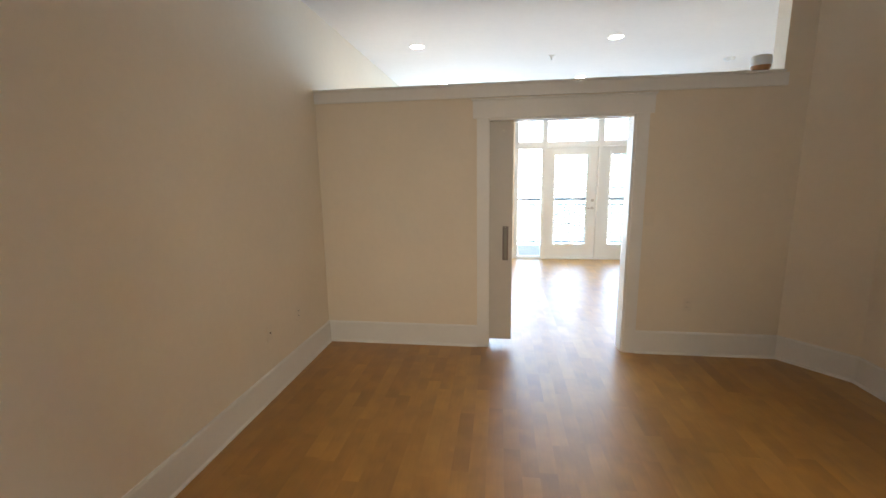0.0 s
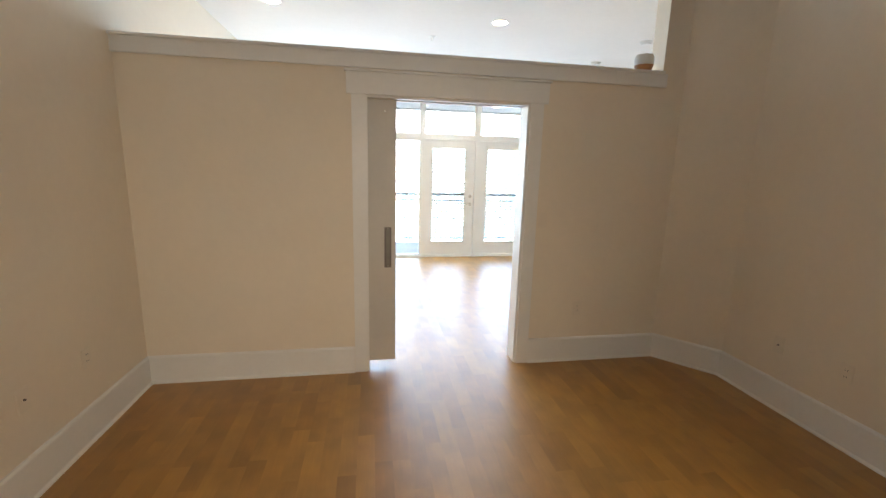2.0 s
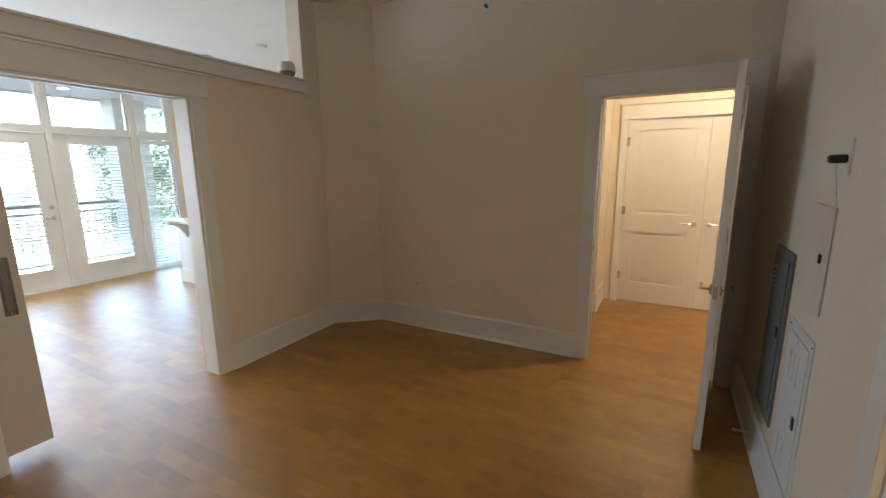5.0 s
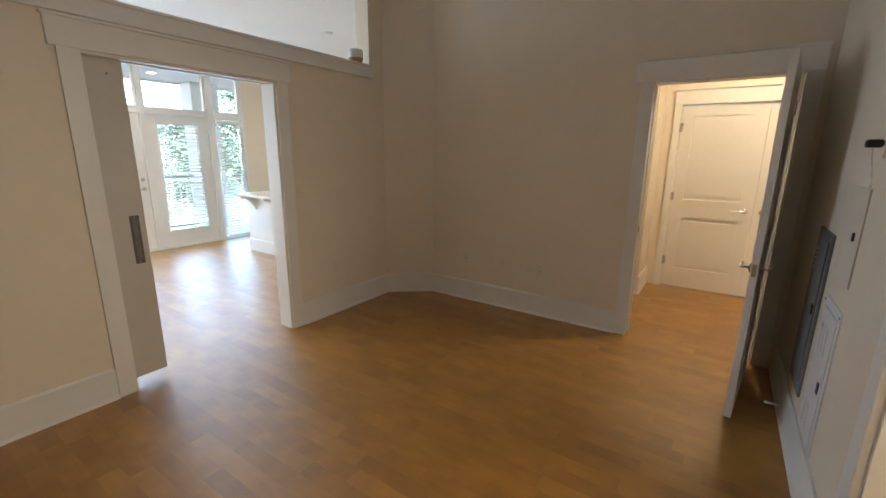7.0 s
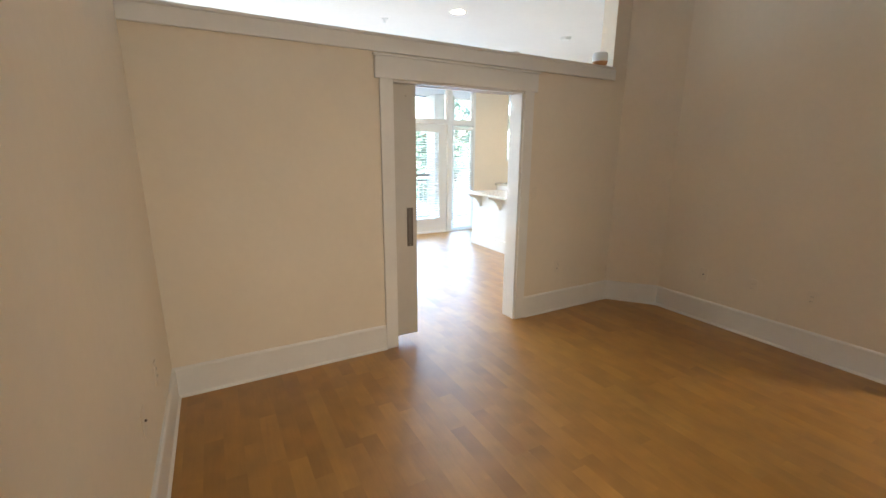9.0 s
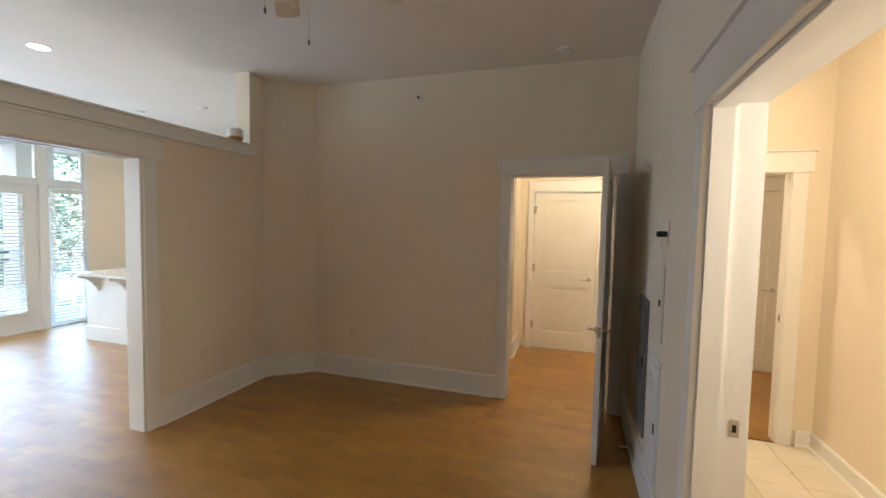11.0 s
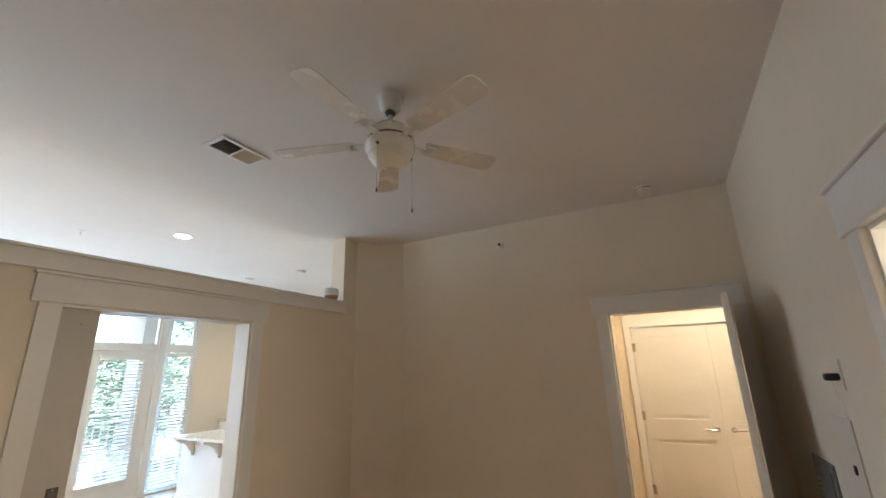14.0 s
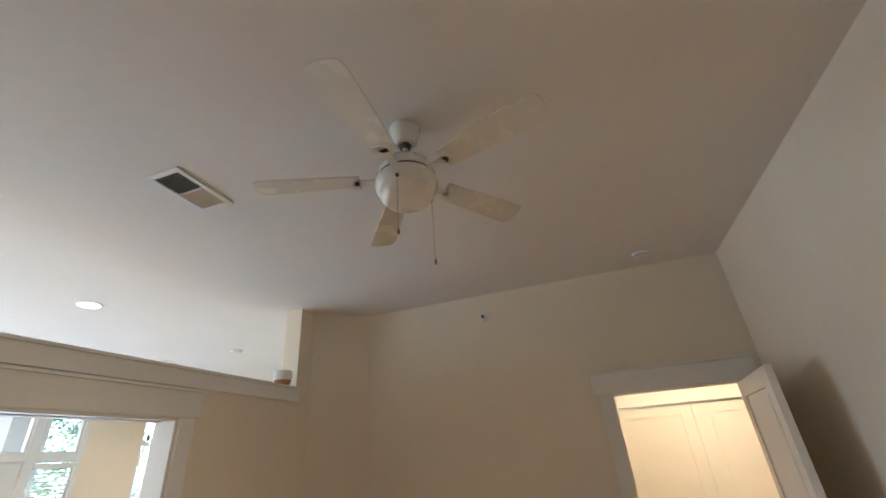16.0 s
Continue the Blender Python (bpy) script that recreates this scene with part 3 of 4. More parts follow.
plug = thing("wall_plug", "black plug adapter in an almond plate with a thin white cord", "plug adapter")
part("cover", box(1.143, 1.220, YS, YS + 0.006, 1.522, 1.648, bevel=0.002), ALMOND, plug)
part("adapter", box(1.157, 1.191, YS + 0.006, YS + 0.055, 1.563, 1.592, bevel=0.004), BLACK, plug)
part("cord", tube([(1.178, YS + 0.03, 1.563), (1.183, YS + 0.028, 1.533), (1.200, YS + 0.018, 1.495), (1.194, YS + 0.012, 1.452), (1.180, YS + 0.010, 1.425), (1.207, YS + 0.010, 1.409)], 0.0018, 8), WHITE, plug, "thin white cord", smooth=True)

stop = thing("door_stop", "white spring door stop on the baseboard", "door stop")
part("rod", tube([(1.90, YS + 0.018, 0.075), (1.90, YS + 0.085, 0.075)], 0.0055), WHITE, stop)
part("tip", lathe([(0, 0), (0.009, 0), (0.009, 0.014), (0.006, 0.018), (0, 0.018)], 14, pose(1.90, YS + 0.083, 0.075, -90)), WHITE, stop)
part("base", lathe([(0, 0), (0.012, 0), (0.010, 0.005), (0, 0.005)], 14, pose(1.90, YS + 0.018, 0.075, -90)), WHITE, stop)

# ---- ceiling fan, at rest ----
FX, FY = 0.362, 2.0
fan = thing("ceiling_fan", "white five-blade ceiling fan with a bowl light", "ceiling fan", pose(FX, FY, 0))
part("canopy", lathe([(0, H), (0.068, H), (0.069, H - 0.008), (0.066, H - 0.022), (0.052, H - 0.070), (0.044, H - 0.084), (0.034, H - 0.088), (0.030, H - 0.080), (0, H - 0.078)], 36), ENAMEL, fan, smooth=True)
part("hanger_ball", lathe([(0, 2.952), (0.018, 2.948), (0.027, 2.934), (0.022, 2.920), (0, 2.914)], 20), BRONZE, fan, "dark hanger ball", smooth=True)
part("downrod", lathe([(0, 2.93), (0.013, 2.93), (0.013, 2.86), (0, 2.86)], 16), ENAMEL, fan, smooth=True)
part("collar", lathe([(0, 2.882), (0.022, 2.882), (0.046, 2.866), (0.050, 2.858), (0.050, 2.846), (0, 2.846)], 28), ENAMEL, fan, smooth=True)
part("motor_housing", lathe([(0, 2.846), (0.055, 2.846), (0.092, 2.832), (0.112, 2.812), (0.120, 2.780), (0.120, 2.768), (0, 2.768)], 48), ENAMEL, fan, smooth=True)
part("seam_ring", lathe([(0.112, 2.769), (0.1165, 2.769), (0.1165, 2.755), (0.112, 2.755)], 48), BRONZE, fan, "thin dark seam")
part("seam_ring", lathe([(0.084, 2.837), (0.0885, 2.8365), (0.0905, 2.8335), (0.086, 2.833)], 48), BRONZE, fan, "thin dark seam")
part("lower_housing", lathe([(0, 2.756), (0.122, 2.756), (0.127, 2.740), (0.125, 2.716), (0.116, 2.698), (0.109, 2.692), (0, 2.692)], 48), ENAMEL, fan, smooth=True)
part("light_bowl", lathe([(0.107, 2.692), (0.104, 2.674), (0.092, 2.656), (0.068, 2.645), (0.035, 2.640), (0, 2.639)], 40), FROST, fan, "frosted white glass bowl", smooth=True)
for k in range(5):
    a = 36 + 72 * k
    arm = boxes((0.105, 0.215, -0.018, 0.018, 2.757, 2.763), (0.190, 0.235, -0.045, 0.045, 2.757, 2.763), bevel=0.002)
    bmesh.ops.transform(arm, matrix=pose(0, 0, 0, 0, 0, a), verts=arm.verts[:])
    part("blade_iron", arm, ENAMEL, fan)
    out = [(0.185, -0.048), (0.40, -0.060), (0.575, -0.067), (0.605, -0.057), (0.615, -0.03), (0.615, 0.03), (0.605, 0.057), (0.575, 0.067), (0.40, 0.060), (0.185, 0.048)]
    bl_ = prism(out, -0.003, 0.003, bevel=0.0012)
    bmesh.ops.transform(bl_, matrix=pose(0, 0, 2.768, 0, 0, a) @ pose(0, 0, 0, -11, 0, 0), verts=bl_.verts[:])
    part("blade", bl_, ENAMEL, fan)
for n_, (cx, cy, z0, z1) in enumerate(((-0.122, -0.012, 2.70, 2.445), (0.088, -0.072, 2.69, 2.40))):
    ch = part("pull_chain", tube([(cx * 0.97, cy * 0.97, z0), (cx, cy, z0 - 0.02), (cx, cy, z1 + 0.02)], 0.0013, 6), NICKEL, fan, "fine metal pull chain")
    part("chain_knob", lathe([(0, z1 + 0.024), (0.003, z1 + 0.022), (0.0055, z1 + 0.008), (0.0045, z1), (0, z1)], 12, pose(cx, cy, 0)), BRONZE_LIGHT, ch)
    part("chain_port", lathe([(0, 0), (0.008, 0), (0.008, 0.006), (0, 0.006)], 12, look((cx * 0.96, cy * 0.96, z0), (0, 0, z0))), BRONZE, fan)

# ---- ceiling fittings ----
vent = thing("ceiling_vent", "white steel supply register in the ceiling", "air vent")
VX0, VX1, VY0, VY1 = 0.153, 0.496, 3.050, 3.254
part("frame", boxes((VX0, VX1, VY0, VY0 + 0.028, H - 0.008, H), (VX0, VX1, VY1 - 0.028, VY1, H - 0.008, H), (VX0, VX0 + 0.03, VY0 + 0.028, VY1 - 0.028, H - 0.008, H),
     (VX1 - 0.03, VX1, VY0 + 0.028, VY1 - 0.028, H - 0.008, H), (0.318, 0.330, VY0 + 0.028, VY1 - 0.028, H - 0.008, H), bevel=0.0015), WHITE, vent)
# A dark sheet paints the duct's shade behind the slats.
part("duct_shade", box(VX0 + 0.03, VX1 - 0.03, VY0 + 0.028, VY1 - 0.028, H - 0.0015, H - 0.0005), DARK, vent)
for k in range(11):
    for x0, x1, tilt in ((VX0 + 0.031, 0.317, 34), (0.331, VX1 - 0.031, -25)):
        s = box(x0, x1, -0.0062, 0.0062, -0.0005, 0.0005)
        bmesh.ops.transform(s, matrix=pose(0, VY0 + 0.034 + 0.0136 * k, H - 0.006, tilt, 0, 0), verts=s.verts[:])
        part("slat", s, WHITE, vent)

sm = thing("smoke_detector", "white round smoke detector on the ceiling", "smoke detector", pose(2.328, 0.888, H))
part("base", lathe([(0, 0), (0.062, 0), (0.062, -0.010), (0, -0.010)], 32), WHITE, sm, smooth=True)
part("cover", lathe([(0, -0.010), (0.056, -0.010), (0.054, -0.028), (0.040, -0.038), (0, -0.040)], 32), WHITE, sm, smooth=True)
part("grille_ring", lathe([(0.0545, -0.020), (0.0565, -0.020), (0.0560, -0.024), (0.0540, -0.024)], 32), BRONZE_LIGHT, sm)


def sprinkler(m, label, mat):
    t = thing("fire_sprinkler", label, "sprinkler", m)
    part("escutcheon", lathe([(0, 0), (0.036, 0), (0.034, 0.006), (0.014, 0.012), (0, 0.012)], 28), WHITE, t, smooth=True)
    part("body", lathe([(0, 0.010), (0.009, 0.010), (0.007, 0.030), (0.004, 0.045), (0, 0.045)], 14), mat, t, smooth=True)
    part("deflector", lathe([(0, 0.045), (0.015, 0.045), (0.015, 0.048), (0, 0.048)], 16), mat, t)


sprinkler(pose(XE, 2.228, 2.813, 0, -90, 0), "white and chrome sidewall fire sprinkler", BRONZE)
sprinkler(pose(0.56, 5.72, H, 180), "white fire sprinkler in the ceiling", WHITE)
for sx, sy in ((2.88, 6.29), (2.94, 5.30)):
    d = thing("ceiling_disc", "flat white round detector on the ceiling", "detector", pose(sx, sy, H), group="ceiling discs")
    part("base", lathe([(0, 0), (0.07, 0), (0.07, -0.012), (0, -0.012)], 28), WHITE, d, smooth=True)
    part("cover", lathe([(0, -0.012), (0.060, -0.012), (0.054, -0.030), (0, -0.034)], 28), WHITE, d, smooth=True)
reg = thing("ceiling_vent", "long white air register in the living room ceiling", "air vent")
part("frame", boxes((-0.42, -0.03, 7.22, 7.24, H - 0.008, H), (-0.42, -0.03, 7.33, 7.35, H - 0.008, H), (-0.42, -0.40, 7.24, 7.33, H - 0.008, H), (-0.05, -0.03, 7.24, 7.33, H - 0.008, H)), WHITE, reg)
# The shade of the duct is a dark sheet here too.
part("duct_shade", box(-0.40, -0.05, 7.24, 7.33, H - 0.002, H - 0.0005), DARK, reg)
for k in range(5):
    part("slat", box(-0.40, -0.05, 7.247 + 0.017 * k, 7.258 + 0.017 * k, H - 0.006, H - 0.003), WHITE, reg)
for dx, dy in DOWNLIGHTS:
    d = thing("downlight", "lit recessed round downlight in the ceiling", "downlight", pose(dx, dy, H), group="downlights")
    part("trim_ring", lathe([(0.070, 0), (0.088, 0), (0.086, -0.006), (0.072, -0.004)], 32), WHITE, d, smooth=True)
    part("lens", lathe([(0, -0.003), (0.071, -0.003), (0.071, -0.001), (0, -0.001)], 32), LENS, d)
for n_, x, y in (("hall_light", 3.35, 0.45), ("bath_light", 1.00, -0.45)):
    d = thing(n_, "round flush ceiling light with a warm glow", "ceiling light", pose(x, y, H))
    part("pan", lathe([(0, 0), (0.17, 0), (0.17, -0.03), (0, -0.03)], 32), WHITE, d, smooth=True)
    part("diffuser", lathe([(0, -0.03), (0.155, -0.03), (0.145, -0.07), (0.09, -0.09), (0, -0.095)], 32), WARMLENS, d, smooth=True)

# ---- on the ledge ----
pot = thing("ledge_diffuser", "small white dome on a brown wooden base", "ornament", pose(1.925, 3.785, 2.336))
part("base", lathe([(0, 0), (0.046, 0), (0.058, 0.010), (0.066, 0.030), (0.067, 0.038), (0, 0.038)], 32), CANDLE_WOOD, pot, smooth=True)
part("dome", lathe([(0.067, 0.038), (0.070, 0.060), (0.069, 0.095), (0.060, 0.112), (0.035, 0.118), (0, 0.119)], 32), WHITE, pot, smooth=True)
flat = thing("ledge_box", "small flat white box lying on the ledge", "box", pose(1.80, 3.81, 2.336, 0, 0, 12))
part("body", box(-0.05, 0.05, -0.03, 0.03, 0, 0.012, bevel=0.002), WHITE, flat)
# ---- living room: glazing ----
def glazing(name, x0, x1, z0, z1, label, fr=0.035):
    t = thing(name, label, "window", kind="structure")
    y0, y1 = WIN + 0.02, WIN + 0.09
    part("window_frame", boxes((x0, x0 + fr, y0, y1, z0, z1), (x1 - fr, x1, y0, y1, z0, z1), (x0 + fr, x1 - fr, y0, y1, z0, z0 + fr), (x0 + fr, x1 - fr, y0, y1, z1 - fr, z1), bevel=0.002), VINYL, t)
    p = part("pane", box(x0 + fr, x1 - fr, WIN + 0.05, WIN + 0.056, z0 + fr, z1 - fr), GLASS, t)
    p.visible_shadow = False
    return t


def blind(x0, x1, z0, z1, y, label, pitch=0.046):
    t = thing("window_blind", label, "blind", group="blinds")
    part("head_rail", box(x0 - 0.02, x1 + 0.02, y - 0.03, y + 0.02, z1, z1 + 0.055, bevel=0.003), SLAT, t)
    part("bottom_rail", box(x0, x1, y - 0.014, y + 0.014, z0, z0 + 0.016, bevel=0.002), SLAT, t)
    bm = box(x0, x1, -0.024, 0.024, -0.0012, 0.0012)
    bmesh.ops.transform(bm, matrix=pose(0, 0, 0, 14), verts=bm.verts[:])
    me = bpy.data.meshes.new("slat")
    bm.to_mesh(me)
    bm.free()
    me.materials.append(SLAT)
    z = z0 + 0.045
    while z < z1 - 0.01:
        s = new("slat", me)
        s.parent = t
        s.location = (0, y, z)
        z += pitch
    for x in (x0 + 0.1, x1 - 0.1):
        part("cord", tube([(x, y, z0 + 0.01), (x, y, z1)], 0.001, 5), SLAT, t)


# mullions between the lights
mull = thing("window_mullions", "white mullions and rails of the glazed wall", "window frame", kind="structure")
for x0, x1 in ((0.20, 0.248), (0.715, 0.762), (1.668, 1.738), (2.640, 2.735), (3.208, 3.26)):
    part("post", box(x0, x1, WIN - 0.012, WIN + 0.12, 0, 2.86, bevel=0.003), VINYL, mull)
for x0, x1 in ((0.248, 0.715), (0.762, 1.668), (1.738, 2.640), (2.735, 3.208)):
    part("rail", box(x0, x1, WIN - 0.008, WIN + 0.118, 2.045, 2.120, bevel=0.003), VINYL, mull)
    part("sill", box(x0, x1, WIN - 0.008, WIN + 0.118, 0.0, 0.028, bevel=0.003), VINYL, mull)
    glazing("window_1", x0, x1, 2.120, 2.86, "clear transom window with a white frame", 0.022)
glazing("window_2", 0.248, 0.715, 0.028, 2.045, "tall clear sidelight with a white frame", 0.022)
glazing("window_3", 2.735, 3.208, 0.028, 2.045, "tall clear sidelight with a white frame", 0.022)
blind(2.765, 3.180, 0.06, 1.95, WIN - 0.04, "white horizontal slat blind over the sidelight")


def french_door(x0, x1, knob_right, label):
    t = thing("french_door", label, "door", group="balcony doors")
    y0, y1, z0, z1 = WIN + 0.03, WIN + 0.075, 0.03, 2.04
    g0, g1 = x0 + 0.140, x1 - 0.160
    part("door_frame", boxes((x0, g0, y0, y1, z0, z1), (g1, x1, y0, y1, z0, z1), (g0, g1, y0, y1, z0, 0.265), (g0, g1, y0, y1, 1.925, z1), bevel=0.002), VINYL, t)
    part("glass_bead", boxes((g0, g0 + 0.018, y0 - 0.008, y0, 0.265, 1.925), (g1 - 0.018, g1, y0 - 0.008, y0, 0.265, 1.925),
         (g0 + 0.018, g1 - 0.018, y0 - 0.008, y0, 0.265, 0.283), (g0 + 0.018, g1 - 0.018, y0 - 0.008, y0, 1.907, 1.925), bevel=0.002), VINYL, t)
    p = part("pane", box(g0, g1, WIN + 0.05, WIN + 0.056, 0.265, 1.925), GLASS, t)
    p.visible_shadow = False
    kx = x1 - 0.06 if knob_right else x0 + 0.06
    if knob_right:
        lever(t, pose(kx, y0, 0.95, 90, 0, 0), -1)
        part("deadbolt", lathe([(0, 0), (0.028, 0), (0.024, 0.012), (0, 0.014)], 20, pose(kx, y0, 1.09, 90)), NICKEL, t, smooth=True)
    blind(g0 + 0.01, g1 - 0.01, 0.27, 1.905, WIN - 0.002, "white horizontal slat blind on the balcony door")


french_door(0.765, 1.665, True, "white full-glass balcony door with lever and deadbolt")
french_door(1.741, 2.637, False, "white full-glass balcony door")
# Unseen window, added only to let more daylight in.
glazing("added_window", -1.58, 0.14, 0.10, 2.86, "unseen wide window added to let more daylight into the living room")
# kitchen window with transom
glazing("window_4", 4.04, 4.90, 1.36, 2.245, "kitchen window with a white frame")
glazing("window_5", 4.04, 4.90, 2.245, 2.72, "transom over the kitchen window")

# breakfast bar
bar = thing("breakfast_bar", "white half-wall bar with a stone top on brackets", "bar counter")
part("half_wall", box(2.54, 2.68, 5.0, 6.85, 0, 0.885), TRIM, bar)
part("countertop", box(2.27, 2.97, 4.96, 6.66, 0.885, 0.92, bevel=0.004), STONE, bar, "speckled beige stone countertop")
part("base_trim", box(2.523, 2.54, 5.0, 6.867, 0, 0.19, bevel=0.003), TRIM, bar)
part("base_trim", box(2.54, 2.68, 6.85, 6.867, 0, 0.19, bevel=0.003), TRIM, bar)
for y in (5.52, 6.06, 6.60):
    outline = [(0, 0), (-0.25, 0), (-0.25, -0.03), (-0.20, -0.045), (-0.15, -0.06), (-0.10, -0.10), (-0.07, -0.15), (-0.045, -0.17), (-0.04, -0.22), (0, -0.22)]
    c = prism(outline, -0.022, 0.022, bevel=0.002)
    bmesh.ops.transform(c, matrix=pose(2.54, y, 0.885, 90), verts=c.verts[:])
    part("bracket", c, TRIM, bar)
kc = thing("kitchen_counter", "kitchen counter with stone top under the window", "counter")
part("cabinet", box(3.80, 4.98, 7.32, 7.92, 0.0, 0.88, bevel=0.003), TRIM, kc)
part("countertop", box(3.77, 4.99, 7.28, 7.925, 0.882, 0.92, bevel=0.004), STONE, kc)
tap = thing("faucet", "white arched kitchen faucet on the counter", "faucet", pose(4.02, 7.72, 0.92))
part("base", lathe([(0, 0), (0.028, 0), (0.024, 0.02), (0.014, 0.04), (0, 0.04)], 20), NICKEL, tap, smooth=True)
part("spout", tube([(0, 0, 0.03), (0, 0, 0.26), (0, -0.02, 0.31), (0, -0.07, 0.34), (0, -0.13, 0.33), (0, -0.165, 0.28), (0, -0.17, 0.24)], 0.011, 12), NICKEL, tap, smooth=True)
pend = thing("pendant_lamp", "small clear glass pendant lamp on a thin stem", "pendant lamp", pose(3.485, 7.1, 0))
part("rod", tube([(0, 0, 2.27), (0, 0, H - 0.02)], 0.004, 8), NICKEL, pend)
part("canopy", lathe([(0, H), (0.055, H), (0.05, H - 0.02), (0, H - 0.022)], 24), NICKEL, pend, smooth=True)
part("socket", lathe([(0, 2.28), (0.016, 2.28), (0.022, 2.25), (0.022, 2.20), (0, 2.20)], 18), BRONZE, pend, smooth=True)
part("shade", lathe([(0.024, 2.21), (0.035, 2.18), (0.055, 2.05), (0.062, 1.90), (0.060, 1.90), (0.052, 2.05), (0.032, 2.18), (0.022, 2.205)], 28), GLASS, pend, "clear glass shade", smooth=True)

# ---- outside ----
structure("ground", box(-250, 300, 9.7, 420, -6.3, -6.0), ASPHALT, "street and ground far below the balcony", "ground")
balc = thing("balcony", "concrete balcony with a pale soffit and columns", "balcony", kind="structure")
part("slab", box(-1.9, 5.6, WIN + 0.15, 9.62, -0.22, -0.03), CONCRETE, balc)
part("soffit", box(-1.9, 5.6, WIN + 0.15, 9.62, 2.76, 3.15), STUCCO, balc)
part("edge_beam", box(-1.9, 5.6, 9.62, 9.70, 2.73, 3.20, bevel=0.004), STUCCO, balc)
for x0, x1 in ((-1.7, -1.46), (3.05, 3.55)):
    part("column", box(x0, x1, 9.22, 9.62, -0.03, 2.76, bevel=0.004), STUCCO, balc)
bal_light = thing("balcony_light", "small lit recessed light in the balcony soffit", "downlight", pose(2.28, 8.85, 2.76))
part("trim_ring", lathe([(0.060, 0), (0.078, 0), (0.076, -0.006), (0.062, -0.004)], 28), WHITE, bal_light, smooth=True)
part("lens", lathe([(0, -0.003), (0.061, -0.003), (0.061, -0.001), (0, -0.001)], 28), LENS, bal_light)
rail = thing("balcony_railing", "balcony railing with white balusters and a grey iron top rail", "railing")
for z, r in ((1.02, 0.022), (0.90, 0.014), (0.08, 0.014)):
    part("rail", box(-1.46, 3.05, 9.50 - r, 9.50 + r, z - r, z + r, bevel=0.003), IRON, rail)
me = bpy.data.meshes.new("baluster")
bmb = box(-0.010, 0.010, -0.010, 0.010, 0.09, 0.89)
bmb.to_mesh(me)
bmb.free()
me.materials.append(VINYL)
for k in range(41):
    s = new("baluster", me)
    s.parent = rail
    s.location = (-1.40 + 0.11 * k, 9.50, 0)


def building(name, x0, x1, y, floors, label, mat, cols):
    t = thing(name, label, "building")
    z0, fh = -6.0, 3.2
    top = z0 + fh * floors
    w = (x1 - x0) / cols
    part("roof", box(x0 - 0.4, x1 + 0.4, y - 0.4, y + 12, top, top + 0.5), STUCCO, t)
    part("wall", box(x0, x1, y + 0.25, y + 12, z0, top), mat, t)
    for f in range(floors):
        part("floor_band", box(x0, x1, y - 0.05, y + 0.25, z0 + fh * f, z0 + fh * f + 0.45), STUCCO, t)
        for c in range(cols + 1):
            px = x0 + w * c
            part("pier", box(max(x0, px - 0.48), min(x1, px + 0.48), y, y + 0.25, z0 + fh * f + 0.45, z0 + fh * (f + 1)), STUCCO, t)
        for c in range(cols):
            a, b = x0 + w * c + 0.48, x0 + w * (c + 1) - 0.48
            zz = z0 + fh * f + 0.45
            wd = part("window", boxes((a, a + 0.08, y + 0.12, y + 0.22, zz + 0.4, zz + 2.4), (b - 0.08, b, y + 0.12, y + 0.22, zz + 0.4, zz + 2.4),
                      (a + 0.08, b - 0.08, y + 0.12, y + 0.22, zz + 0.4, zz + 0.5), (a + 0.08, b - 0.08, y + 0.12, y + 0.22, zz + 2.3, zz + 2.4),
                      ((a + b) / 2 - 0.04, (a + b) / 2 + 0.04, y + 0.12, y + 0.22, zz + 0.5, zz + 2.3)), VINYL, t)
            part("pane", box(a + 0.08, b - 0.08, y + 0.18, y + 0.20, zz + 0.5, zz + 2.3), OUTGLASS, wd)
    return t


building("apartment_building", -26, 16, 38, 5, "pale stucco apartment building across the street", SIDING, 18)


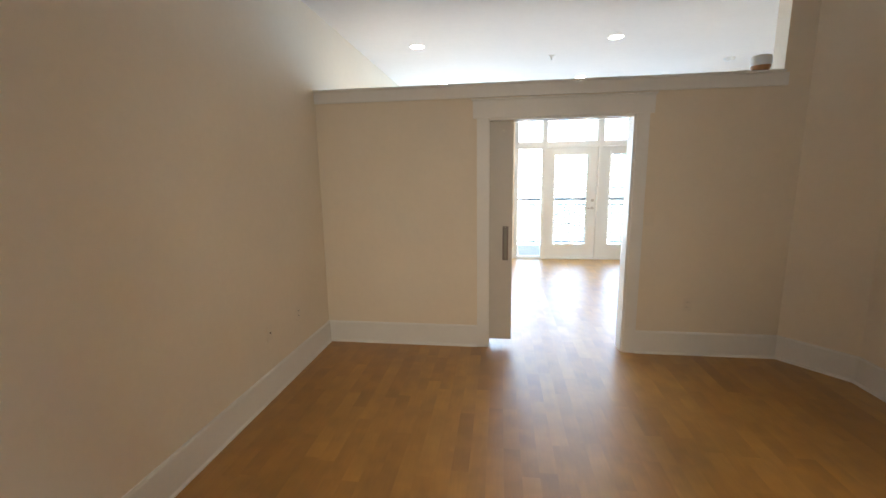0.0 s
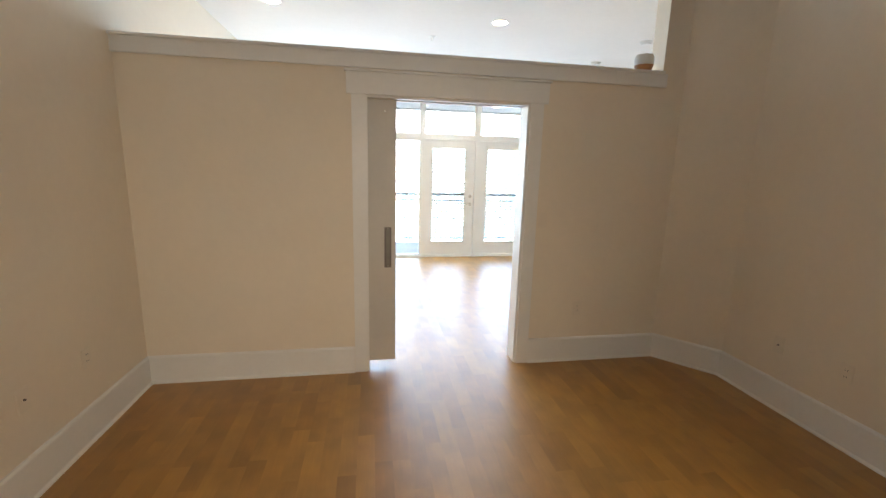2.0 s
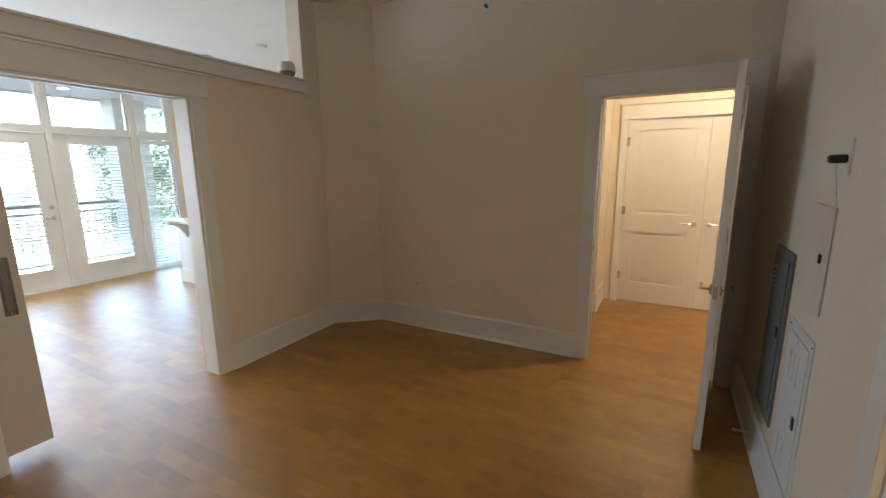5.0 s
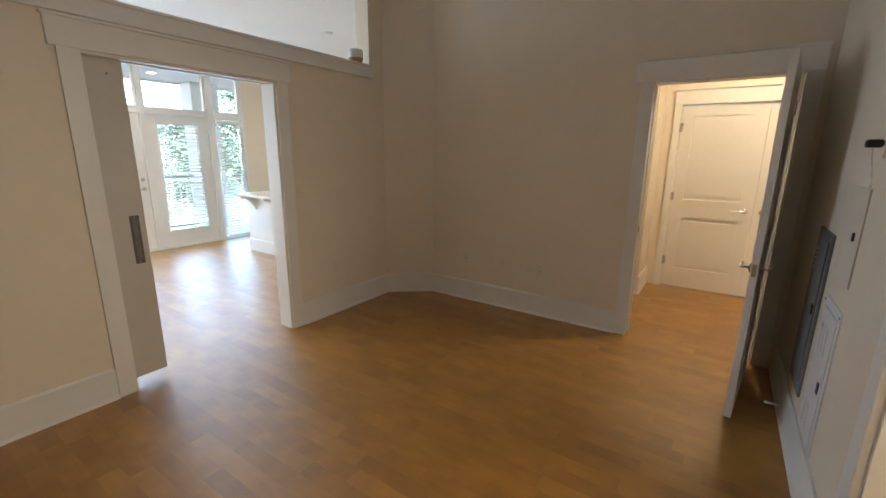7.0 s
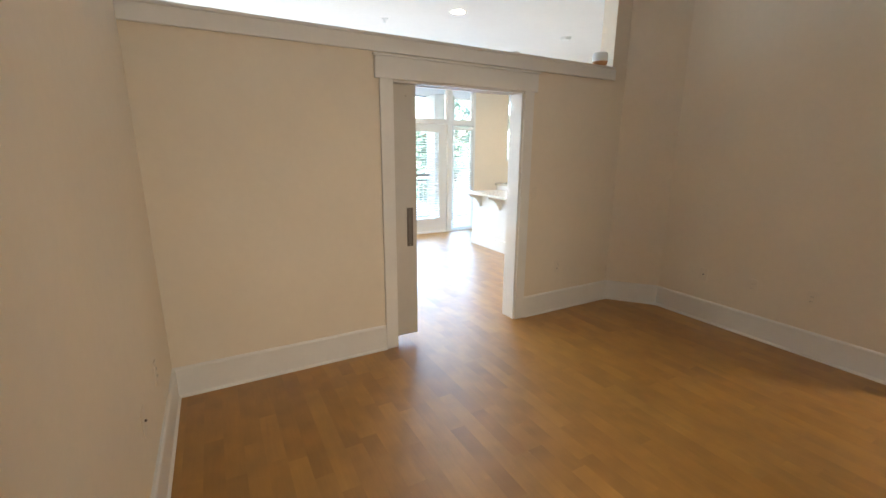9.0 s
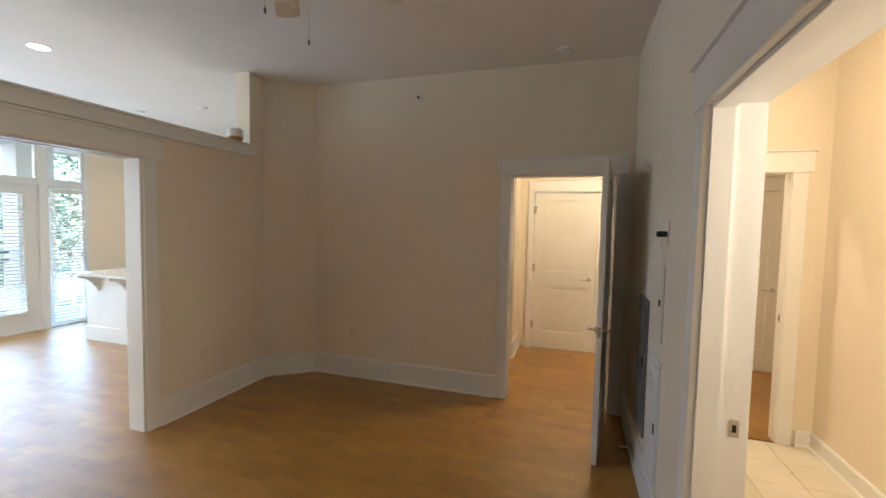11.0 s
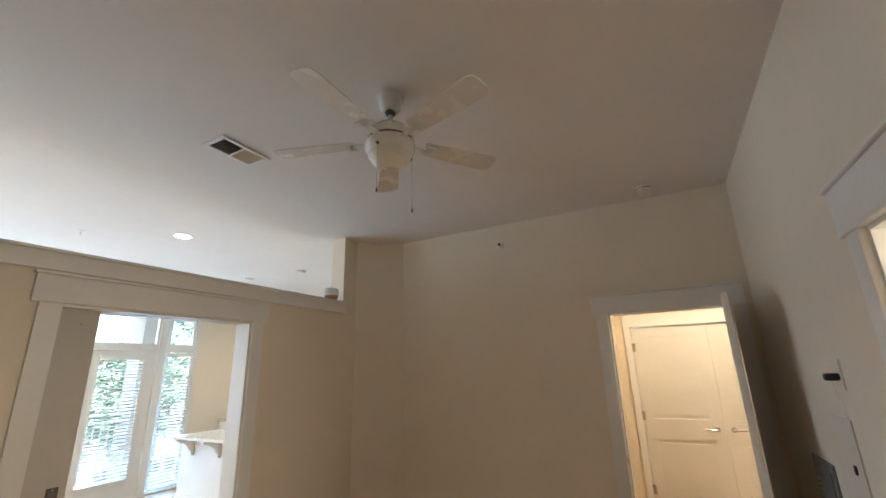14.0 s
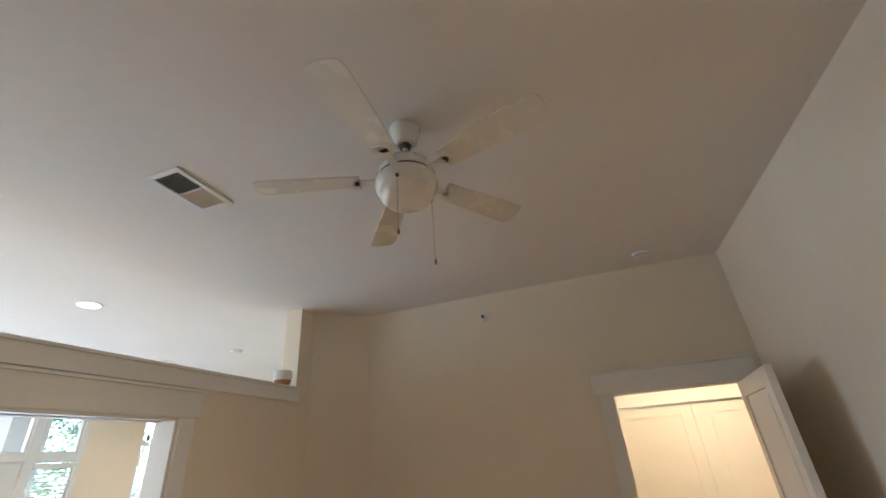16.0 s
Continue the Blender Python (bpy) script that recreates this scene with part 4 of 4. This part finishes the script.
def tree(x, y, h, r, seed):
    rnd = random.Random(seed)
    t = thing("tree", "leafy green tree beyond the balcony", "tree", pose(x, y, -6.0), group="street trees")
    bm = bmesh.new()
    limbs = [[(0, 0, 0), (0.06, 0.03, h * 0.25), (0, 0.1, h * 0.5), (0.05, 0, h * 0.85)]]
    for k in range(7):
        a, z = rnd.uniform(0, 6.28), h * rnd.uniform(0.35, 0.7)
        limbs.append([(0, 0.05, z), (0.4 * r * math.cos(a), 0.4 * r * math.sin(a), z + 0.10 * h), (0.8 * r * math.cos(a), 0.8 * r * math.sin(a), z + 0.22 * h)])
    for i, pts in enumerate(limbs):
        g = tube(pts, 0.13 if i == 0 else 0.05, 7)
        me_ = bpy.data.meshes.new("tmp")
        g.to_mesh(me_)
        g.free()
        bm.from_mesh(me_)
        bpy.data.meshes.remove(me_)
    part("trunk", bm, BARK, t)
    verts, faces = [], []
    centres = [(rnd.gauss(0, r * 0.45), rnd.gauss(0, r * 0.45), h * rnd.uniform(0.45, 1.02)) for _ in range(100)]
    for cx, cy, cz in centres:
        cr = rnd.uniform(0.35, 0.75)
        for _ in range(210):
            p = Vector((cx, cy, cz)) + Vector((rnd.gauss(0, 1), rnd.gauss(0, 1), rnd.gauss(0, 0.8))) * cr * 0.6
            u = Vector((rnd.uniform(-1, 1), rnd.uniform(-1, 1), rnd.uniform(-1, 1))).normalized()
            v = u.orthogonal().normalized()
            s = rnd.uniform(0.08, 0.15)
            n0 = len(verts)
            verts += [p - u * s, p + v * s * 0.5, p + u * s, p - v * s * 0.5]
            faces.append((n0, n0 + 1, n0 + 2, n0 + 3))
    me_ = bpy.data.meshes.new("crown")
    me_.from_pydata([tuple(v) for v in verts], [], faces)
    me_.materials.append(LEAF)
    c = new("crown", me_)
    c.parent = t


tree(12.4, 28.0, 9.6, 1.9, 3)
tree(16.5, 31.0, 13.0, 2.8, 4)
tree(22.0, 34.0, 12.0, 2.8, 5)

# ---- floors ----
structure("floor", boxes((XW - 0.12, 5.12, -1.10, WIN + 0.15, -0.20, -0.0135), (2.50, 5.12, -1.80, -1.10, -0.20, -0.0135)), SUBFLOOR, "oak strip floor over a dark subfloor", "floor")
floor = bpy.data.objects["floor"]
tile_floor = structure("floor_tiles", box(XW, 2.52, -0.98, 0.20, -0.013, -0.004), GROUT, "cream square tiles on the bathroom floor", "floor")


def strip_mesh(w, length, h=0.0135, c=0.00006):
    """A floor strip with eased top edges, its top at z 0."""
    g = 0.0
    a, b = w / 2 - g, length / 2 - g
    v = [(-a, -b, -h), (a, -b, -h), (a, b, -h), (-a, b, -h), (-a, -b, -c), (a, -b, -c), (a, b, -c), (-a, b, -c),
         (-a + c, -b + c, 0), (a - c, -b + c, 0), (a - c, b - c, 0), (-a + c, b - c, 0)]
    f = [(8, 9, 10, 11)]
    for k in range(4):
        j = (k + 1) % 4
        f += [(k, j, 4 + j, 4 + k), (4 + k, 4 + j, 8 + j, 8 + k)]
    return v, f


STRIP = 0.095
LENGTHS = (0.42, 0.56, 0.72, 0.92)
shared = {}
for s in LENGTHS:
    v, f = strip_mesh(STRIP, s)
    me = bpy.data.meshes.new("floor_strip")
    me.from_pydata(v, [], f)
    me.materials.append(OAK)
    shared[s] = me
rest_v, rest_f = [], []
rnd = random.Random(11)
count = 0
x = XW - 0.03
while x < 5.0:
    y = -1.80
    while y < WIN + 0.05:
        s = rnd.choice(LENGTHS)
        if y + s > WIN + 0.14:
            s = WIN + 0.14 - y
        cx, cy = x + STRIP / 2, y + s / 2
        y += s
        if cx < 2.52 and cy + s / 2 < 0.22:
            continue
        if cx < 2.62 and 0.15 < cy + s / 2 and cy < 4.15 and count < 300 and s in shared and not (cx < 2.55 and cy - s / 2 < -0.5):
            o = new("floor_strip", shared[s])
            o.parent = floor
            o.location = (cx, cy, 0)
            count += 1
        else:
            v, f = strip_mesh(STRIP, s)
            n0 = len(rest_v)
            rest_v += [(a + cx, b + cy, c) for a, b, c in v]
            rest_f += [tuple(i + n0 for i in q) for q in f]
    x += STRIP
me = bpy.data.meshes.new("floor_strips")
me.from_pydata(rest_v, [], rest_f)
me.materials.append(OAK)
fs = tagged(new("floor_strips", me), "oak floor strips running through the far rooms", kind="stuff")
fs.parent = floor

tv, tf = strip_mesh(0.297, 0.297, 0.010, 0.0015)
tme = bpy.data.meshes.new("tile")
tme.from_pydata(tv, [], tf)
tme.materials.append(TILE)
for i in range(14):
    for j in range(4):
        o = new("tile", tme)
        o.parent = tile_floor
        o.location = (XW + 0.15 + 0.30 * i, -0.83 + 0.30 * j, 0.004)
